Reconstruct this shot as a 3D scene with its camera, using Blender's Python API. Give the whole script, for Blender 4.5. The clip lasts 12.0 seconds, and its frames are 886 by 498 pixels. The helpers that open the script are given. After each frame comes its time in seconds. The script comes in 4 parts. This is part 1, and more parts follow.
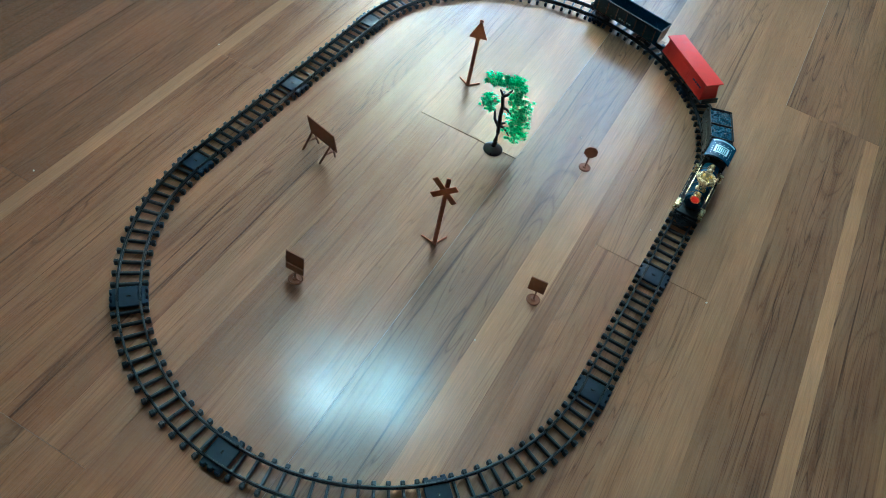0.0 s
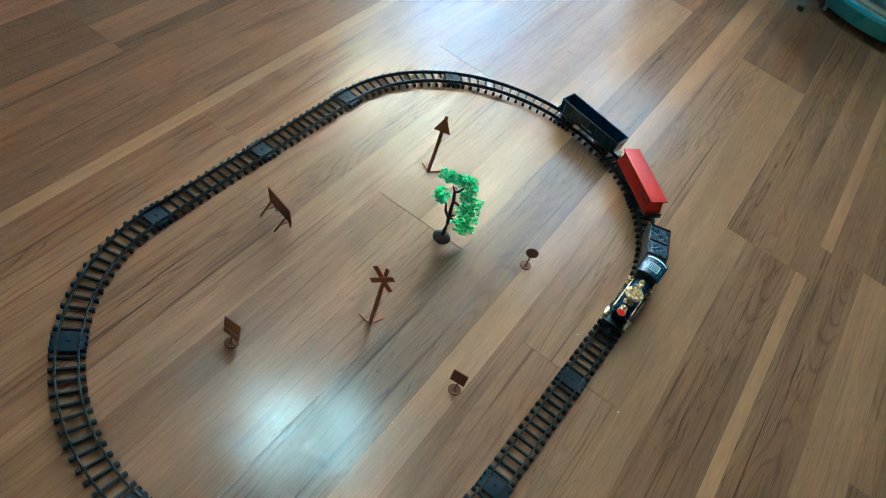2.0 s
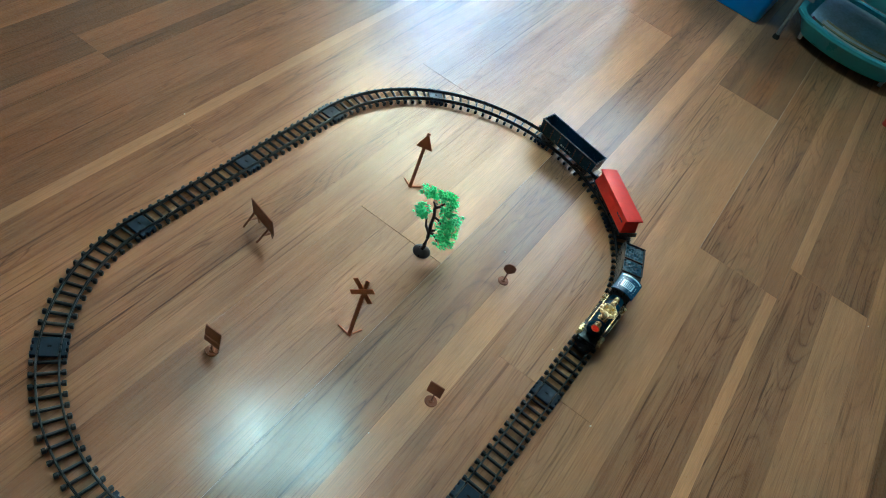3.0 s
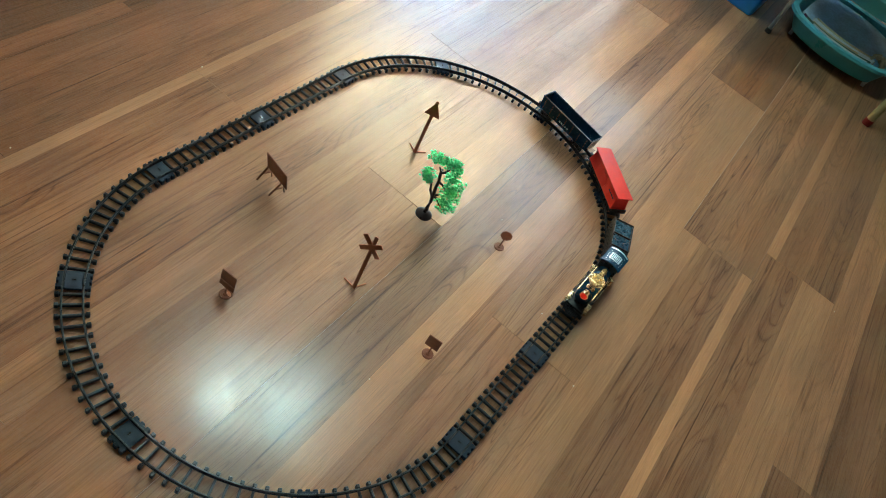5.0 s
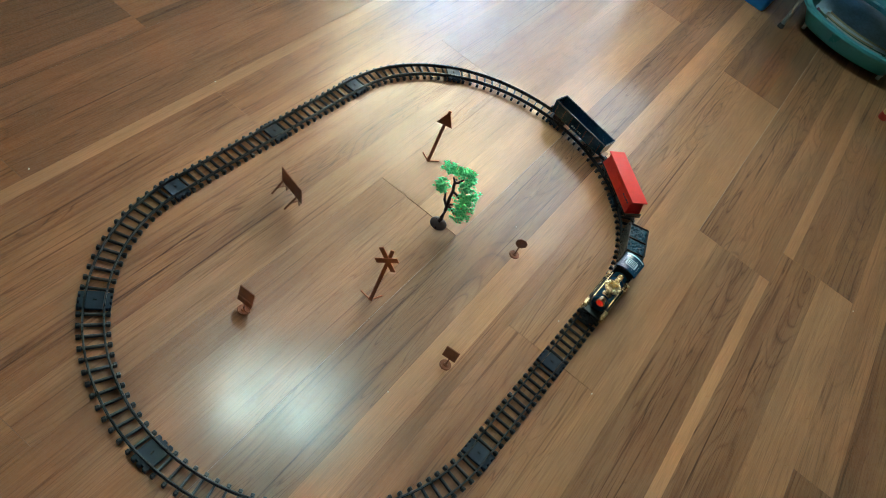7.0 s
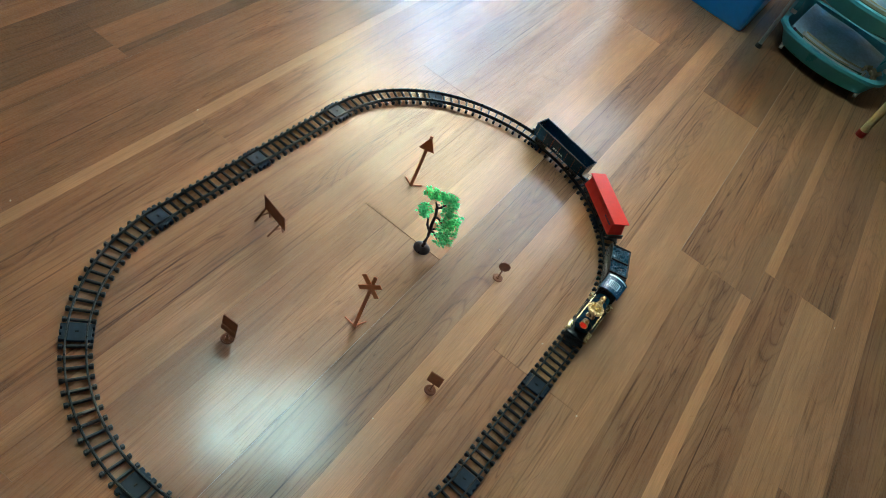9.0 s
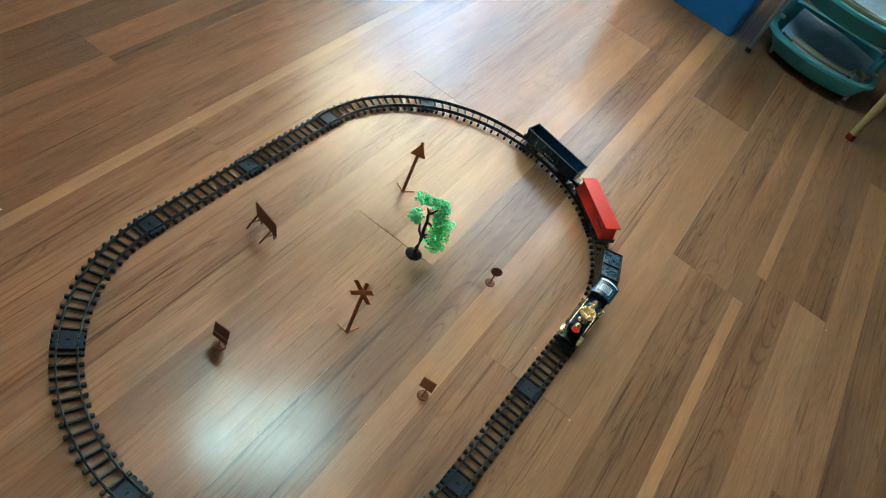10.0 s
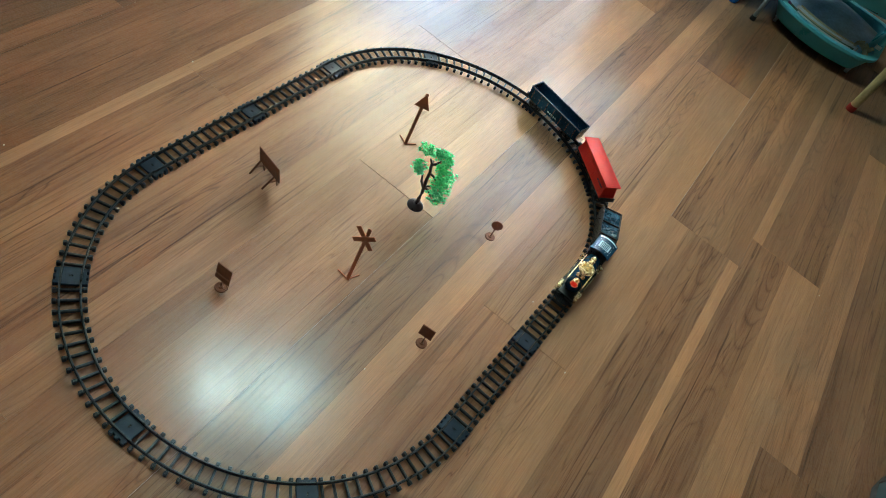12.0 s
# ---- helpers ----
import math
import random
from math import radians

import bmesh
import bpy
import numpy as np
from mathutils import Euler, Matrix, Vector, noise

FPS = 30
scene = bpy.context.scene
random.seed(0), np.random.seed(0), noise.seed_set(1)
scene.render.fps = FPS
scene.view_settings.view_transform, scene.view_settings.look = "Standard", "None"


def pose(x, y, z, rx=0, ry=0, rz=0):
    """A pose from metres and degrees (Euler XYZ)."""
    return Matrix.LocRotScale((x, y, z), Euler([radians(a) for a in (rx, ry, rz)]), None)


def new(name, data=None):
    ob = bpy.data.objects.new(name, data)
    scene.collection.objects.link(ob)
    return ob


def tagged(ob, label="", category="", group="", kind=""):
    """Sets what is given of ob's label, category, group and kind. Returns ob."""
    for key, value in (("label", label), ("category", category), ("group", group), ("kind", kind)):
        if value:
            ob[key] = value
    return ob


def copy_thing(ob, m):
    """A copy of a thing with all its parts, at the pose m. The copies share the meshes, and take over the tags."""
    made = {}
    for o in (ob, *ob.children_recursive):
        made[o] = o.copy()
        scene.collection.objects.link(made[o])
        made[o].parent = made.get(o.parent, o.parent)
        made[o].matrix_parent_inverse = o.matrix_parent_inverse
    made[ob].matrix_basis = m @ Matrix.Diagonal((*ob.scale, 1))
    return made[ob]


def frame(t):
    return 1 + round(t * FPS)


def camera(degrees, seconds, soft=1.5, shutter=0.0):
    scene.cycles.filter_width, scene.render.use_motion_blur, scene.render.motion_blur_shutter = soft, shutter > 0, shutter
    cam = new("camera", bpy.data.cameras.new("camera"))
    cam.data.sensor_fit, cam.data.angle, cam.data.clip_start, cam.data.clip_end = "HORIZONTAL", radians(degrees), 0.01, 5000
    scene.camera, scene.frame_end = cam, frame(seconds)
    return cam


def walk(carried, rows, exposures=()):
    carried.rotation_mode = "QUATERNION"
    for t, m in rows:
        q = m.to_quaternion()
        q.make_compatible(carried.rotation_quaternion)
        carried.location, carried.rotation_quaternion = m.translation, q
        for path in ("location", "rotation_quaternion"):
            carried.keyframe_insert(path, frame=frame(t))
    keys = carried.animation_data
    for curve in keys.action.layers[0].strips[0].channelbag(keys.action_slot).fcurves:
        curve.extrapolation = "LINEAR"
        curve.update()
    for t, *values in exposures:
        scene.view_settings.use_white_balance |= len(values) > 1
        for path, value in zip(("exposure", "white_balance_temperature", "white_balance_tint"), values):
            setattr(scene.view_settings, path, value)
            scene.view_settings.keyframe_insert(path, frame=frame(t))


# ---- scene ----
cam = camera(58.8, 12.0, soft=0.9)
ROWS = [
    (0.0, 0.3160, -0.8840, 0.9339, 38.97, -8.80, 30.48),
    (0.5, 0.3416, -0.8573, 0.9787, 39.02, -10.76, 33.56),
    (1.0, 0.3481, -0.8499, 0.9956, 38.96, -12.71, 34.91),
    (1.5, 0.3440, -0.8425, 1.0350, 39.75, -13.67, 35.32),
    (2.0, 0.3465, -0.8503, 1.0480, 40.87, -14.77, 35.42),
    (2.5, 0.3338, -0.8549, 1.0675, 41.11, -15.85, 35.48),
    (3.0, 0.3561, -0.8677, 1.0672, 42.01, -16.58, 35.41),
    (3.2, 0.3567, -0.8601, 1.0737, 41.84, -17.00, 35.41),
    (4.8, 0.3462, -0.9449, 1.0988, 39.78, -20.49, 36.68),
    (5.0, 0.3435, -0.9544, 1.0994, 39.37, -20.28, 37.02),
    (5.5, 0.3314, -0.9608, 1.0993, 38.36, -19.95, 37.76),
    (6.0, 0.3286, -0.9543, 1.0992, 38.04, -19.27, 37.93),
    (6.5, 0.3259, -0.9492, 1.1056, 38.39, -18.98, 37.43),
    (7.0, 0.3247, -0.9449, 1.1171, 39.13, -18.78, 36.75),
    (9.0, 0.3243, -0.9372, 1.1346, 40.76, -18.90, 35.51),
    (9.5, 0.3256, -0.9369, 1.1346, 41.11, -18.95, 35.20),
    (10.0, 0.3307, -0.9371, 1.1366, 41.46, -18.87, 34.87),
    (10.5, 0.3315, -0.9411, 1.1369, 41.46, -18.98, 34.65),
    (11.0, 0.3334, -0.9458, 1.1355, 40.89, -19.30, 34.80),
    (11.5, 0.3402, -0.9596, 1.1184, 39.81, -19.92, 35.34),
    (12.0, 0.3411, -0.9691, 1.1143, 38.97, -20.39, 35.85),
]
EXPOSURES = [(0.0, 1.57, 5100, 4.5), (1.0, 1.57, 5150, 4.5), (1.5, 1.58, 5250, 5), (2.0, 1.55, 5550, 6.5), (3.2, 1.54, 5950, 8.5), (4.8, 1.66, 6650, 14.5), (5.5, 1.60, 6750, 15), (6.2, 1.56, 6700, 14.5), (7.2, 1.55, 6700, 14.5), (9.0, 1.58, 6550, 14.5), (12.0, 1.61, 6550, 14.5)]
walk(cam, [(t, pose(x, y, z, rx, ry, rz)) for t, x, y, z, rx, ry, rz in ROWS], EXPOSURES)

# ---- light ----
world = bpy.data.worlds.new("world")
scene.world = world
world.use_nodes = True
wn = world.node_tree
sky = wn.nodes.new("ShaderNodeTexSky")
sky.sky_type, sky.sun_disc = "NISHITA", False
sky.sun_elevation, sky.sun_rotation = radians(40), radians(-30)
wn.links.new(sky.outputs[0], wn.nodes["Background"].inputs["Color"])
wn.nodes["Background"].inputs["Strength"].default_value = 0.1

# the room: boards run along y
X0, X1, Y0, Y1, HIGH = -2.6, 2.3, -2.7, 2.6, 2.6
WIN_X0, WIN_X1, WIN_Z0, WIN_Z1 = -1.92, 0.05, 0.5, 2.53
LAMP_AT = (-0.55, 0.82)
WINDOW_WATTS, LAMP_GLOW = 270.0, 14.5


def area_lamp(name, m, sx, sy, watts, colour):
    data = bpy.data.lights.new(name, "AREA")
    data.shape, data.size, data.size_y, data.energy, data.color = "RECTANGLE", sx, sy, watts, colour
    ob = new(name, data)
    ob.matrix_world = m
    return ob


# daylight in the window's opening
area_lamp("window_daylight", pose((WIN_X0 + WIN_X1) / 2, Y1 + 0.16, (WIN_Z0 + WIN_Z1) / 2, -90, 0, 0),
          WIN_X1 - WIN_X0, WIN_Z1 - WIN_Z0, WINDOW_WATTS, (0.74, 0.93, 1.0))


# ---- materials ----
def nodes_of(name):
    m = bpy.data.materials.new(name)
    m.use_nodes = True
    return m, m.node_tree.nodes, m.node_tree.links, m.node_tree.nodes["Principled BSDF"]


def ramp(nodes, links, source, stops):
    r = nodes.new("ShaderNodeValToRGB")
    while len(r.color_ramp.elements) < len(stops):
        r.color_ramp.elements.new(0.5)
    for e, (p, c) in zip(r.color_ramp.elements, stops):
        e.position, e.color = p, (c, c, c, 1) if isinstance(c, float) else (*c, 1)
    links.new(source, r.inputs[0])
    return r.outputs[0]


def noise_tex(nodes, links, vector, scale, detail=4.0, rough=0.55, distortion=0.0):
    n = nodes.new("ShaderNodeTexNoise")
    n.inputs["Scale"].default_value, n.inputs["Detail"].default_value = scale, detail
    n.inputs["Roughness"].default_value, n.inputs["Distortion"].default_value = rough, distortion
    if vector is not None:
        links.new(vector, n.inputs["Vector"])
    return n.outputs["Fac"]


def maths(nodes, links, op, a, b=None):
    n = nodes.new("ShaderNodeMath")
    n.operation = op
    for i, v in enumerate((a, b)):
        if v is None:
            continue
        if isinstance(v, (int, float)):
            n.inputs[i].default_value = v
        else:
            links.new(v, n.inputs[i])
    return n.outputs[0]


def mixed(nodes, links, blend, fac, a, b):
    n = nodes.new("ShaderNodeMix")
    n.data_type, n.blend_type = "RGBA", blend
    for sock, v in ((n.inputs[0], fac), (n.inputs[6], a), (n.inputs[7], b)):
        if isinstance(v, (int, float)):
            sock.default_value = v
        elif isinstance(v, tuple):
            sock.default_value = (*v, 1)
        else:
            links.new(v, sock)
    return n.outputs[2]


def bumped(nodes, links, bsdf, height, strength, distance):
    b = nodes.new("ShaderNodeBump")
    b.inputs["Strength"].default_value, b.inputs["Distance"].default_value = strength, distance
    links.new(height, b.inputs["Height"])
    links.new(b.outputs[0], bsdf.inputs["Normal"])


def plain(name, colour, rough=0.4, metal=0.0, vary=0.15, scale=60.0, bump=0.0, rvary=0.1, spec=0.5):
    """A painted, moulded or metal surface with mottling at two scales and uneven gloss."""
    m, nodes, links, bsdf = nodes_of(name)
    tc = nodes.new("ShaderNodeTexCoord").outputs["Object"]
    a = noise_tex(nodes, links, tc, scale, 5)
    b = noise_tex(nodes, links, tc, scale * 8, 3)
    f = maths(nodes, links, "ADD", maths(nodes, links, "MULTIPLY", a, 0.65), maths(nodes, links, "MULTIPLY", b, 0.35))
    lo, hi = 1 - vary, 1 + vary
    links.new(mixed(nodes, links, "MULTIPLY", 1.0, colour, ramp(nodes, links, f, [(0.3, lo), (0.7, hi)])), bsdf.inputs["Base Color"])
    links.new(ramp(nodes, links, a, [(0.3, max(rough - rvary, 0.02)), (0.7, min(rough + rvary, 1.0))]), bsdf.inputs["Roughness"])
    bsdf.inputs["Metallic"].default_value, bsdf.inputs["Specular IOR Level"].default_value = metal, spec
    if bump:
        bumped(nodes, links, bsdf, b, bump, 0.001)
    return m


def laminate_material():
    """Multi-strip walnut laminate: each strip has its own tint and its own amount of figure; satin lacquer with scuffs."""
    m, nodes, links, bsdf = nodes_of("walnut_laminate")
    tc = nodes.new("ShaderNodeTexCoord").outputs["Object"]
    tint, shift, figure = (nodes.new("ShaderNodeAttribute") for _ in range(3))
    tint.attribute_name, shift.attribute_name, figure.attribute_name = "tint", "shift", "figure"
    fig = figure.outputs["Fac"]
    add = nodes.new("ShaderNodeVectorMath")
    add.operation = "ADD"
    links.new(tc, add.inputs[0])
    links.new(shift.outputs["Vector"], add.inputs[1])

    def stretched(sx, sy, source=None):
        mp = nodes.new("ShaderNodeMapping")
        mp.inputs["Scale"].default_value = (sx, sy, 1)
        links.new(source or add.outputs[0], mp.inputs["Vector"])
        return mp.outputs[0]

    def layer(col, fac, stops, source):
        return mixed(nodes, links, "MULTIPLY", fac, col, ramp(nodes, links, source, stops))

    def times(x, y):
        return maths(nodes, links, "MULTIPLY", x, y)

    # soft tone along the strip, then fibres
    broad = noise_tex(nodes, links, stretched(22, 1.0), 1.0, 3, 0.5, 0.3)
    cloud = noise_tex(nodes, links, stretched(11, 2.6), 1.0, 3, 0.5, 0.3)
    fibre = noise_tex(nodes, links, stretched(520, 16), 1.0, 6, 0.6, 0.2)
    col = layer(tint.outputs["Color"], 1.0, [(0.3, (0.85, 0.83, 0.82)), (0.7, (1.13, 1.13, 1.12))], broad)
    col = layer(col, 1.0, [(0.3, (0.88, 0.87, 0.87)), (0.7, (1.10, 1.10, 1.09))], cloud)
    col = layer(col, 0.8, [(0.3, 0.80), (0.7, 1.18)], fibre)
    # nested arches round scattered hearts, bent by a slow drift
    drift = nodes.new("ShaderNodeTexNoise")
    drift.inputs["Scale"].default_value, drift.inputs["Detail"].default_value = 1.0, 3.0
    links.new(stretched(9, 3.5), drift.inputs["Vector"])
    wobble = nodes.new("ShaderNodeVectorMath")
    wobble.operation = "MULTIPLY_ADD"
    wobble.inputs[1].default_value = (0.050, 0.22, 0.0)
    links.new(drift.outputs["Color"], wobble.inputs[0])
    links.new(add.outputs[0], wobble.inputs[2])
    hearts = nodes.new("ShaderNodeTexVoronoi")
    hearts.voronoi_dimensions, hearts.inputs["Scale"].default_value = "2D", 1.0
    links.new(stretched(8.5, 1.15, wobble.outputs[0]), hearts.inputs["Vector"])
    dist = hearts.outputs["Distance"]
    rings = maths(nodes, links, "ABSOLUTE", maths(nodes, links, "SINE", times(maths(nodes, links, "POWER", dist, 0.8), 36.0)))
    near = ramp(nodes, links, dist, [(0.0, 1.0), (0.30, 0.85), (0.62, 0.0)])
    patchy = ramp(nodes, links, noise_tex(nodes, links, stretched(13, 1.6), 1.0, 3, 0.5, 0.5), [(0.42, 0.0), (0.58, 1.0)])
    ring_fac = times(times(fig, near), patchy)
    col = layer(col, times(ring_fac, 0.85), [(0.0, (0.56, 0.52, 0.53)), (0.22, (0.80, 0.78, 0.79)), (0.55, (1.0, 1.0, 1.0)), (1.0, (1.05, 1.05, 1.04))], rings)
    col = layer(col, times(ring_fac, 0.7), [(0.0, (0.60, 0.57, 0.58)), (0.10, (0.82, 0.80, 0.81)), (0.26, (1.0, 1.0, 1.0))], dist)
    # wavering growth lines, long dark streaks, smoky bands, short open pores
    field = noise_tex(nodes, links, stretched(17, 0.7), 1.0, 3, 0.5, 0.5)
    lines = maths(nodes, links, "ABSOLUTE", maths(nodes, links, "SINE", times(field, 88.0)))
    line_fac = times(ramp(nodes, links, noise_tex(nodes, links, stretched(20, 1.6), 1.0, 3, 0.5, 0.5), [(0.42, 0.10), (0.58, 1.0)]), maths(nodes, links, "ADD", times(fig, 0.78), 0.11))
    col = layer(col, line_fac, [(0.0, (0.46, 0.42, 0.42)), (0.14, (0.72, 0.68, 0.68)), (0.38, (1.0, 1.0, 1.0)), (1.0, (1.06, 1.06, 1.05))], lines)
    streak = noise_tex(nodes, links, stretched(140, 1.9), 1.0, 5, 0.62, 0.6)
    col = layer(col, maths(nodes, links, "ADD", times(fig, 0.8), 0.15), [(0.33, (0.38, 0.34, 0.34)), (0.39, (0.78, 0.75, 0.75)), (0.43, (1.0, 1.0, 1.0))], streak)
    smoke = noise_tex(nodes, links, stretched(40, 2.4), 1.0, 4, 0.55, 0.4)
    col = layer(col, maths(nodes, links, "ADD", times(fig, 0.8), 0.15), [(0.32, (0.68, 0.64, 0.64)), (0.44, (0.94, 0.93, 0.93)), (0.52, (1.0, 1.0, 1.0))], smoke)
    pores = noise_tex(nodes, links, stretched(300, 6), 1.0, 3, 0.5, 0.25)
    col = layer(col, maths(nodes, links, "ADD", times(fig, 0.45), 0.15), [(0.0, (1.0, 1.0, 1.0)), (0.58, (1.0, 1.0, 1.0)), (0.70, (0.60, 0.56, 0.54))], pores)
    links.new(col, bsdf.inputs["Base Color"])
    # lacquer: uneven satin under a thin, scuffed gloss
    smear = noise_tex(nodes, links, tc, 9.0, 6, 0.65, 0.5)
    links.new(ramp(nodes, links, smear, [(0.3, 0.27), (0.7, 0.40)]), bsdf.inputs["Roughness"])
    spots = noise_tex(nodes, links, tc, 260.0, 4, 0.8, 0.0)
    scuffs = noise_tex(nodes, links, tc, 90.0, 4, 0.75, 0.0)
    gloss = maths(nodes, links, "ADD", times(scuffs, 0.30), times(spots, 0.70))
    links.new(ramp(nodes, links, smear, [(0.35, 0.13), (0.65, 0.20)]), bsdf.inputs["Coat Roughness"])
    links.new(ramp(nodes, links, gloss, [(0.43, 0.05), (0.50, 0.48), (0.56, 0.92)]), bsdf.inputs["Coat Weight"])
    links.new(ramp(nodes, links, gloss, [(0.42, 0.08), (0.50, 0.22), (0.58, 0.38)]), bsdf.inputs["Specular IOR Level"])
    relief = maths(nodes, links, "SUBTRACT", times(fibre, 0.35), times(ramp(nodes, links, pores, [(0.56, 0.0), (0.68, 1.0)]), 0.35))
    relief = maths(nodes, links, "ADD", relief, times(spots, 0.012))
    bumped(nodes, links, bsdf, relief, 0.13, 0.0008)
    links.new(bsdf.inputs["Normal"].links[0].from_socket, bsdf.inputs["Coat Normal"])
    return m


LAMINATE = laminate_material()
DRAPE = plain("pale_drape", (0.5, 0.48, 0.45), 0.85, scale=30.0, vary=0.1)
BLIND = plain("cream_blind", (0.7, 0.62, 0.48), 0.8, scale=30.0, vary=0.06)
SHEER = plain("thin_sheer", (0.6, 0.6, 0.6), 0.85, scale=30.0, vary=0.1)


def let_light_through(m, colour, share, clear=0.0):
    """Turns most of a cloth into a translucent one; a share of the light passes straight through."""
    nodes, links = m.node_tree.nodes, m.node_tree.links
    end = nodes["Material Output"].inputs["Surface"]
    for kind, fac in (("ShaderNodeBsdfTranslucent", share), ("ShaderNodeBsdfTransparent", clear)):
        if fac:
            cloth, mix = nodes.new(kind), nodes.new("ShaderNodeMixShader")
            if kind == "ShaderNodeBsdfTranslucent":
                cloth.inputs["Color"].default_value = colour
            mix.inputs[0].default_value = fac
            links.new(end.links[0].from_socket, mix.inputs[1])
            links.new(cloth.outputs[0], mix.inputs[2])
            links.new(mix.outputs[0], end)


let_light_through(DRAPE, (0.34, 0.35, 0.36, 1), 0.85, 0.06)
let_light_through(SHEER, (0.41, 0.46, 0.51, 1), 0.90, 0.06)
let_light_through(BLIND, (0.60, 0.535, 0.425, 1), 0.96)
SUBFLOOR = plain("subfloor", (0.07, 0.05, 0.035), 0.8)
PLASTER = plain("wall_plaster", (0.5, 0.49, 0.47), 0.8, scale=8.0, vary=0.06)
BEIGE_WALL = plain("beige_wall_paint", (0.42, 0.39, 0.34), 0.8, scale=8.0, vary=0.05)
# for the unseen side walls; dark so that they throw back little light
BROWN_WALL = plain("brown_low_bounce", (0.15, 0.115, 0.09), 0.6, scale=8.0, vary=0.15)
CEILING = plain("ceiling_paint", (0.64, 0.57, 0.47), 0.85, scale=6.0, vary=0.04)
WHITE_PVC = plain("white_window_plastic", (0.75, 0.76, 0.76), 0.35, vary=0.05)
TRACK = plain("black_track_plastic", (0.010, 0.017, 0.023), 0.34, vary=0.35, scale=120, bump=0.15)
PLATE = plain("black_plate_plastic", (0.004, 0.020, 0.042), 0.45, vary=0.3, scale=120, bump=0.1, spec=0.3)
BLACK = plain("black_moulded_plastic", (0.009, 0.013, 0.017), 0.32, vary=0.3, scale=150, bump=0.1)
# navy, its blue deepened for the sky that the cab roof reflects
NAVY = plain("sky_tinted_navy_plastic", (0.008, 0.060, 0.120), 0.20, vary=0.3, scale=150, bump=0.08)
COAL = plain("moulded_coal", (0.010, 0.070, 0.125), 0.16, vary=0.5, scale=200, bump=0.6)
RED = plain("red_plastic", (0.84, 0.044, 0.033), 0.45, vary=0.08, scale=70, spec=0.35)
GOLD = plain("gold_plating", (0.86, 0.72, 0.44), 0.27, 1.0, vary=0.15, scale=200)
# silver with the window sky's blue reflection put into the colour
SILVER = plain("sky_tinted_silver_print", (0.50, 0.82, 0.96), 0.25, 0.0, vary=0.12, scale=300)
BROWN = plain("brown_plastic", (0.50, 0.125, 0.036), 0.38, vary=0.2, scale=120, bump=0.05)
SIGN_BROWN = plain("sign_brown_plastic", (0.24, 0.078, 0.032), 0.5, vary=0.2, scale=120, bump=0.05, spec=0.25)
DARK_BROWN = plain("dark_brown_plastic", (0.035, 0.016, 0.016), 0.35, vary=0.25, scale=120)
STEEL = plain("axle_steel", (0.5, 0.5, 0.5), 0.3, 1.0, vary=0.1, scale=200)
MINT = plain("mint_plastic", (0.075, 0.45, 0.54), 0.34, vary=0.08, scale=12)
BLUE = plain("blue_plastic", (0.002, 0.30, 0.98), 0.35, vary=0.1, scale=8)
GREY_TUBE = plain("grey_tube", (0.3, 0.31, 0.32), 0.4, 0.4, vary=0.1, scale=30)
RUBBER = plain("black_rubber", (0.02, 0.018, 0.016), 0.7, vary=0.2)
YELLOW_WOOD = plain("pale_yellow_wood", (0.55, 0.42, 0.2), 0.5, vary=0.15, scale=20)
RED_CAP = plain("red_cap", (0.32, 0.018, 0.014), 0.45, vary=0.1)
PAPER = plain("printed_paper", (0.66, 0.7, 0.72), 0.6, vary=0.2, scale=18)
FILM = plain("clear_folder", (0.48, 0.68, 0.86), 0.10, vary=0.25, scale=14)
CARD = plain("tan_card", (0.5, 0.42, 0.28), 0.7, vary=0.25, scale=30)
GREEN_CARD = plain("green_card", (0.12, 0.2, 0.14), 0.6, vary=0.3, scale=25)
DARK_PRINT = plain("dark_print", (0.03, 0.05, 0.1), 0.5, vary=0.5, scale=25)
PURPLE = plain("purple_print", (0.16, 0.05, 0.12), 0.5, vary=0.4, scale=25)
CRUMB = plain("pale_crumb", (0.70, 0.62, 0.50), 0.8, vary=0.1, scale=300)
SLIPPER = plain("dark_teal_fabric", (0.02, 0.05, 0.055), 0.8, vary=0.3, scale=60, bump=0.3)


def leaf_material():
    m, nodes, links, bsdf = nodes_of("green_leaf_plastic")
    info = nodes.new("ShaderNodeNewGeometry")
    links.new(ramp(nodes, links, info.outputs["Random Per Island"], [(0.0, (0.10, 0.98, 0.40)), (0.5, (0.15, 1.0, 0.49)), (1.0, (0.22, 1.0, 0.57))]), bsdf.inputs["Base Color"])
    bsdf.inputs["Roughness"].default_value, bsdf.inputs["Specular IOR Level"].default_value = 0.6, 0.15
    tr = nodes.new("ShaderNodeBsdfTranslucent")
    tr.inputs["Color"].default_value = (0.14, 1.0, 0.50, 1)
    mix = nodes.new("ShaderNodeMixShader")
    mix.inputs[0].default_value = 0.36
    links.new(bsdf.outputs[0], mix.inputs[1])
    links.new(tr.outputs[0], mix.inputs[2])
    links.new(mix.outputs[0], nodes["Material Output"].inputs["Surface"])
    return m


def glow_material(name, colour, strength, base=(0.8, 0.8, 0.8)):
    m, nodes, links, bsdf = nodes_of(name)
    bsdf.inputs["Base Color"].default_value = (*base, 1)
    bsdf.inputs["Emission Color"].default_value = (*colour, 1)
    bsdf.inputs["Emission Strength"].default_value = strength
    return m


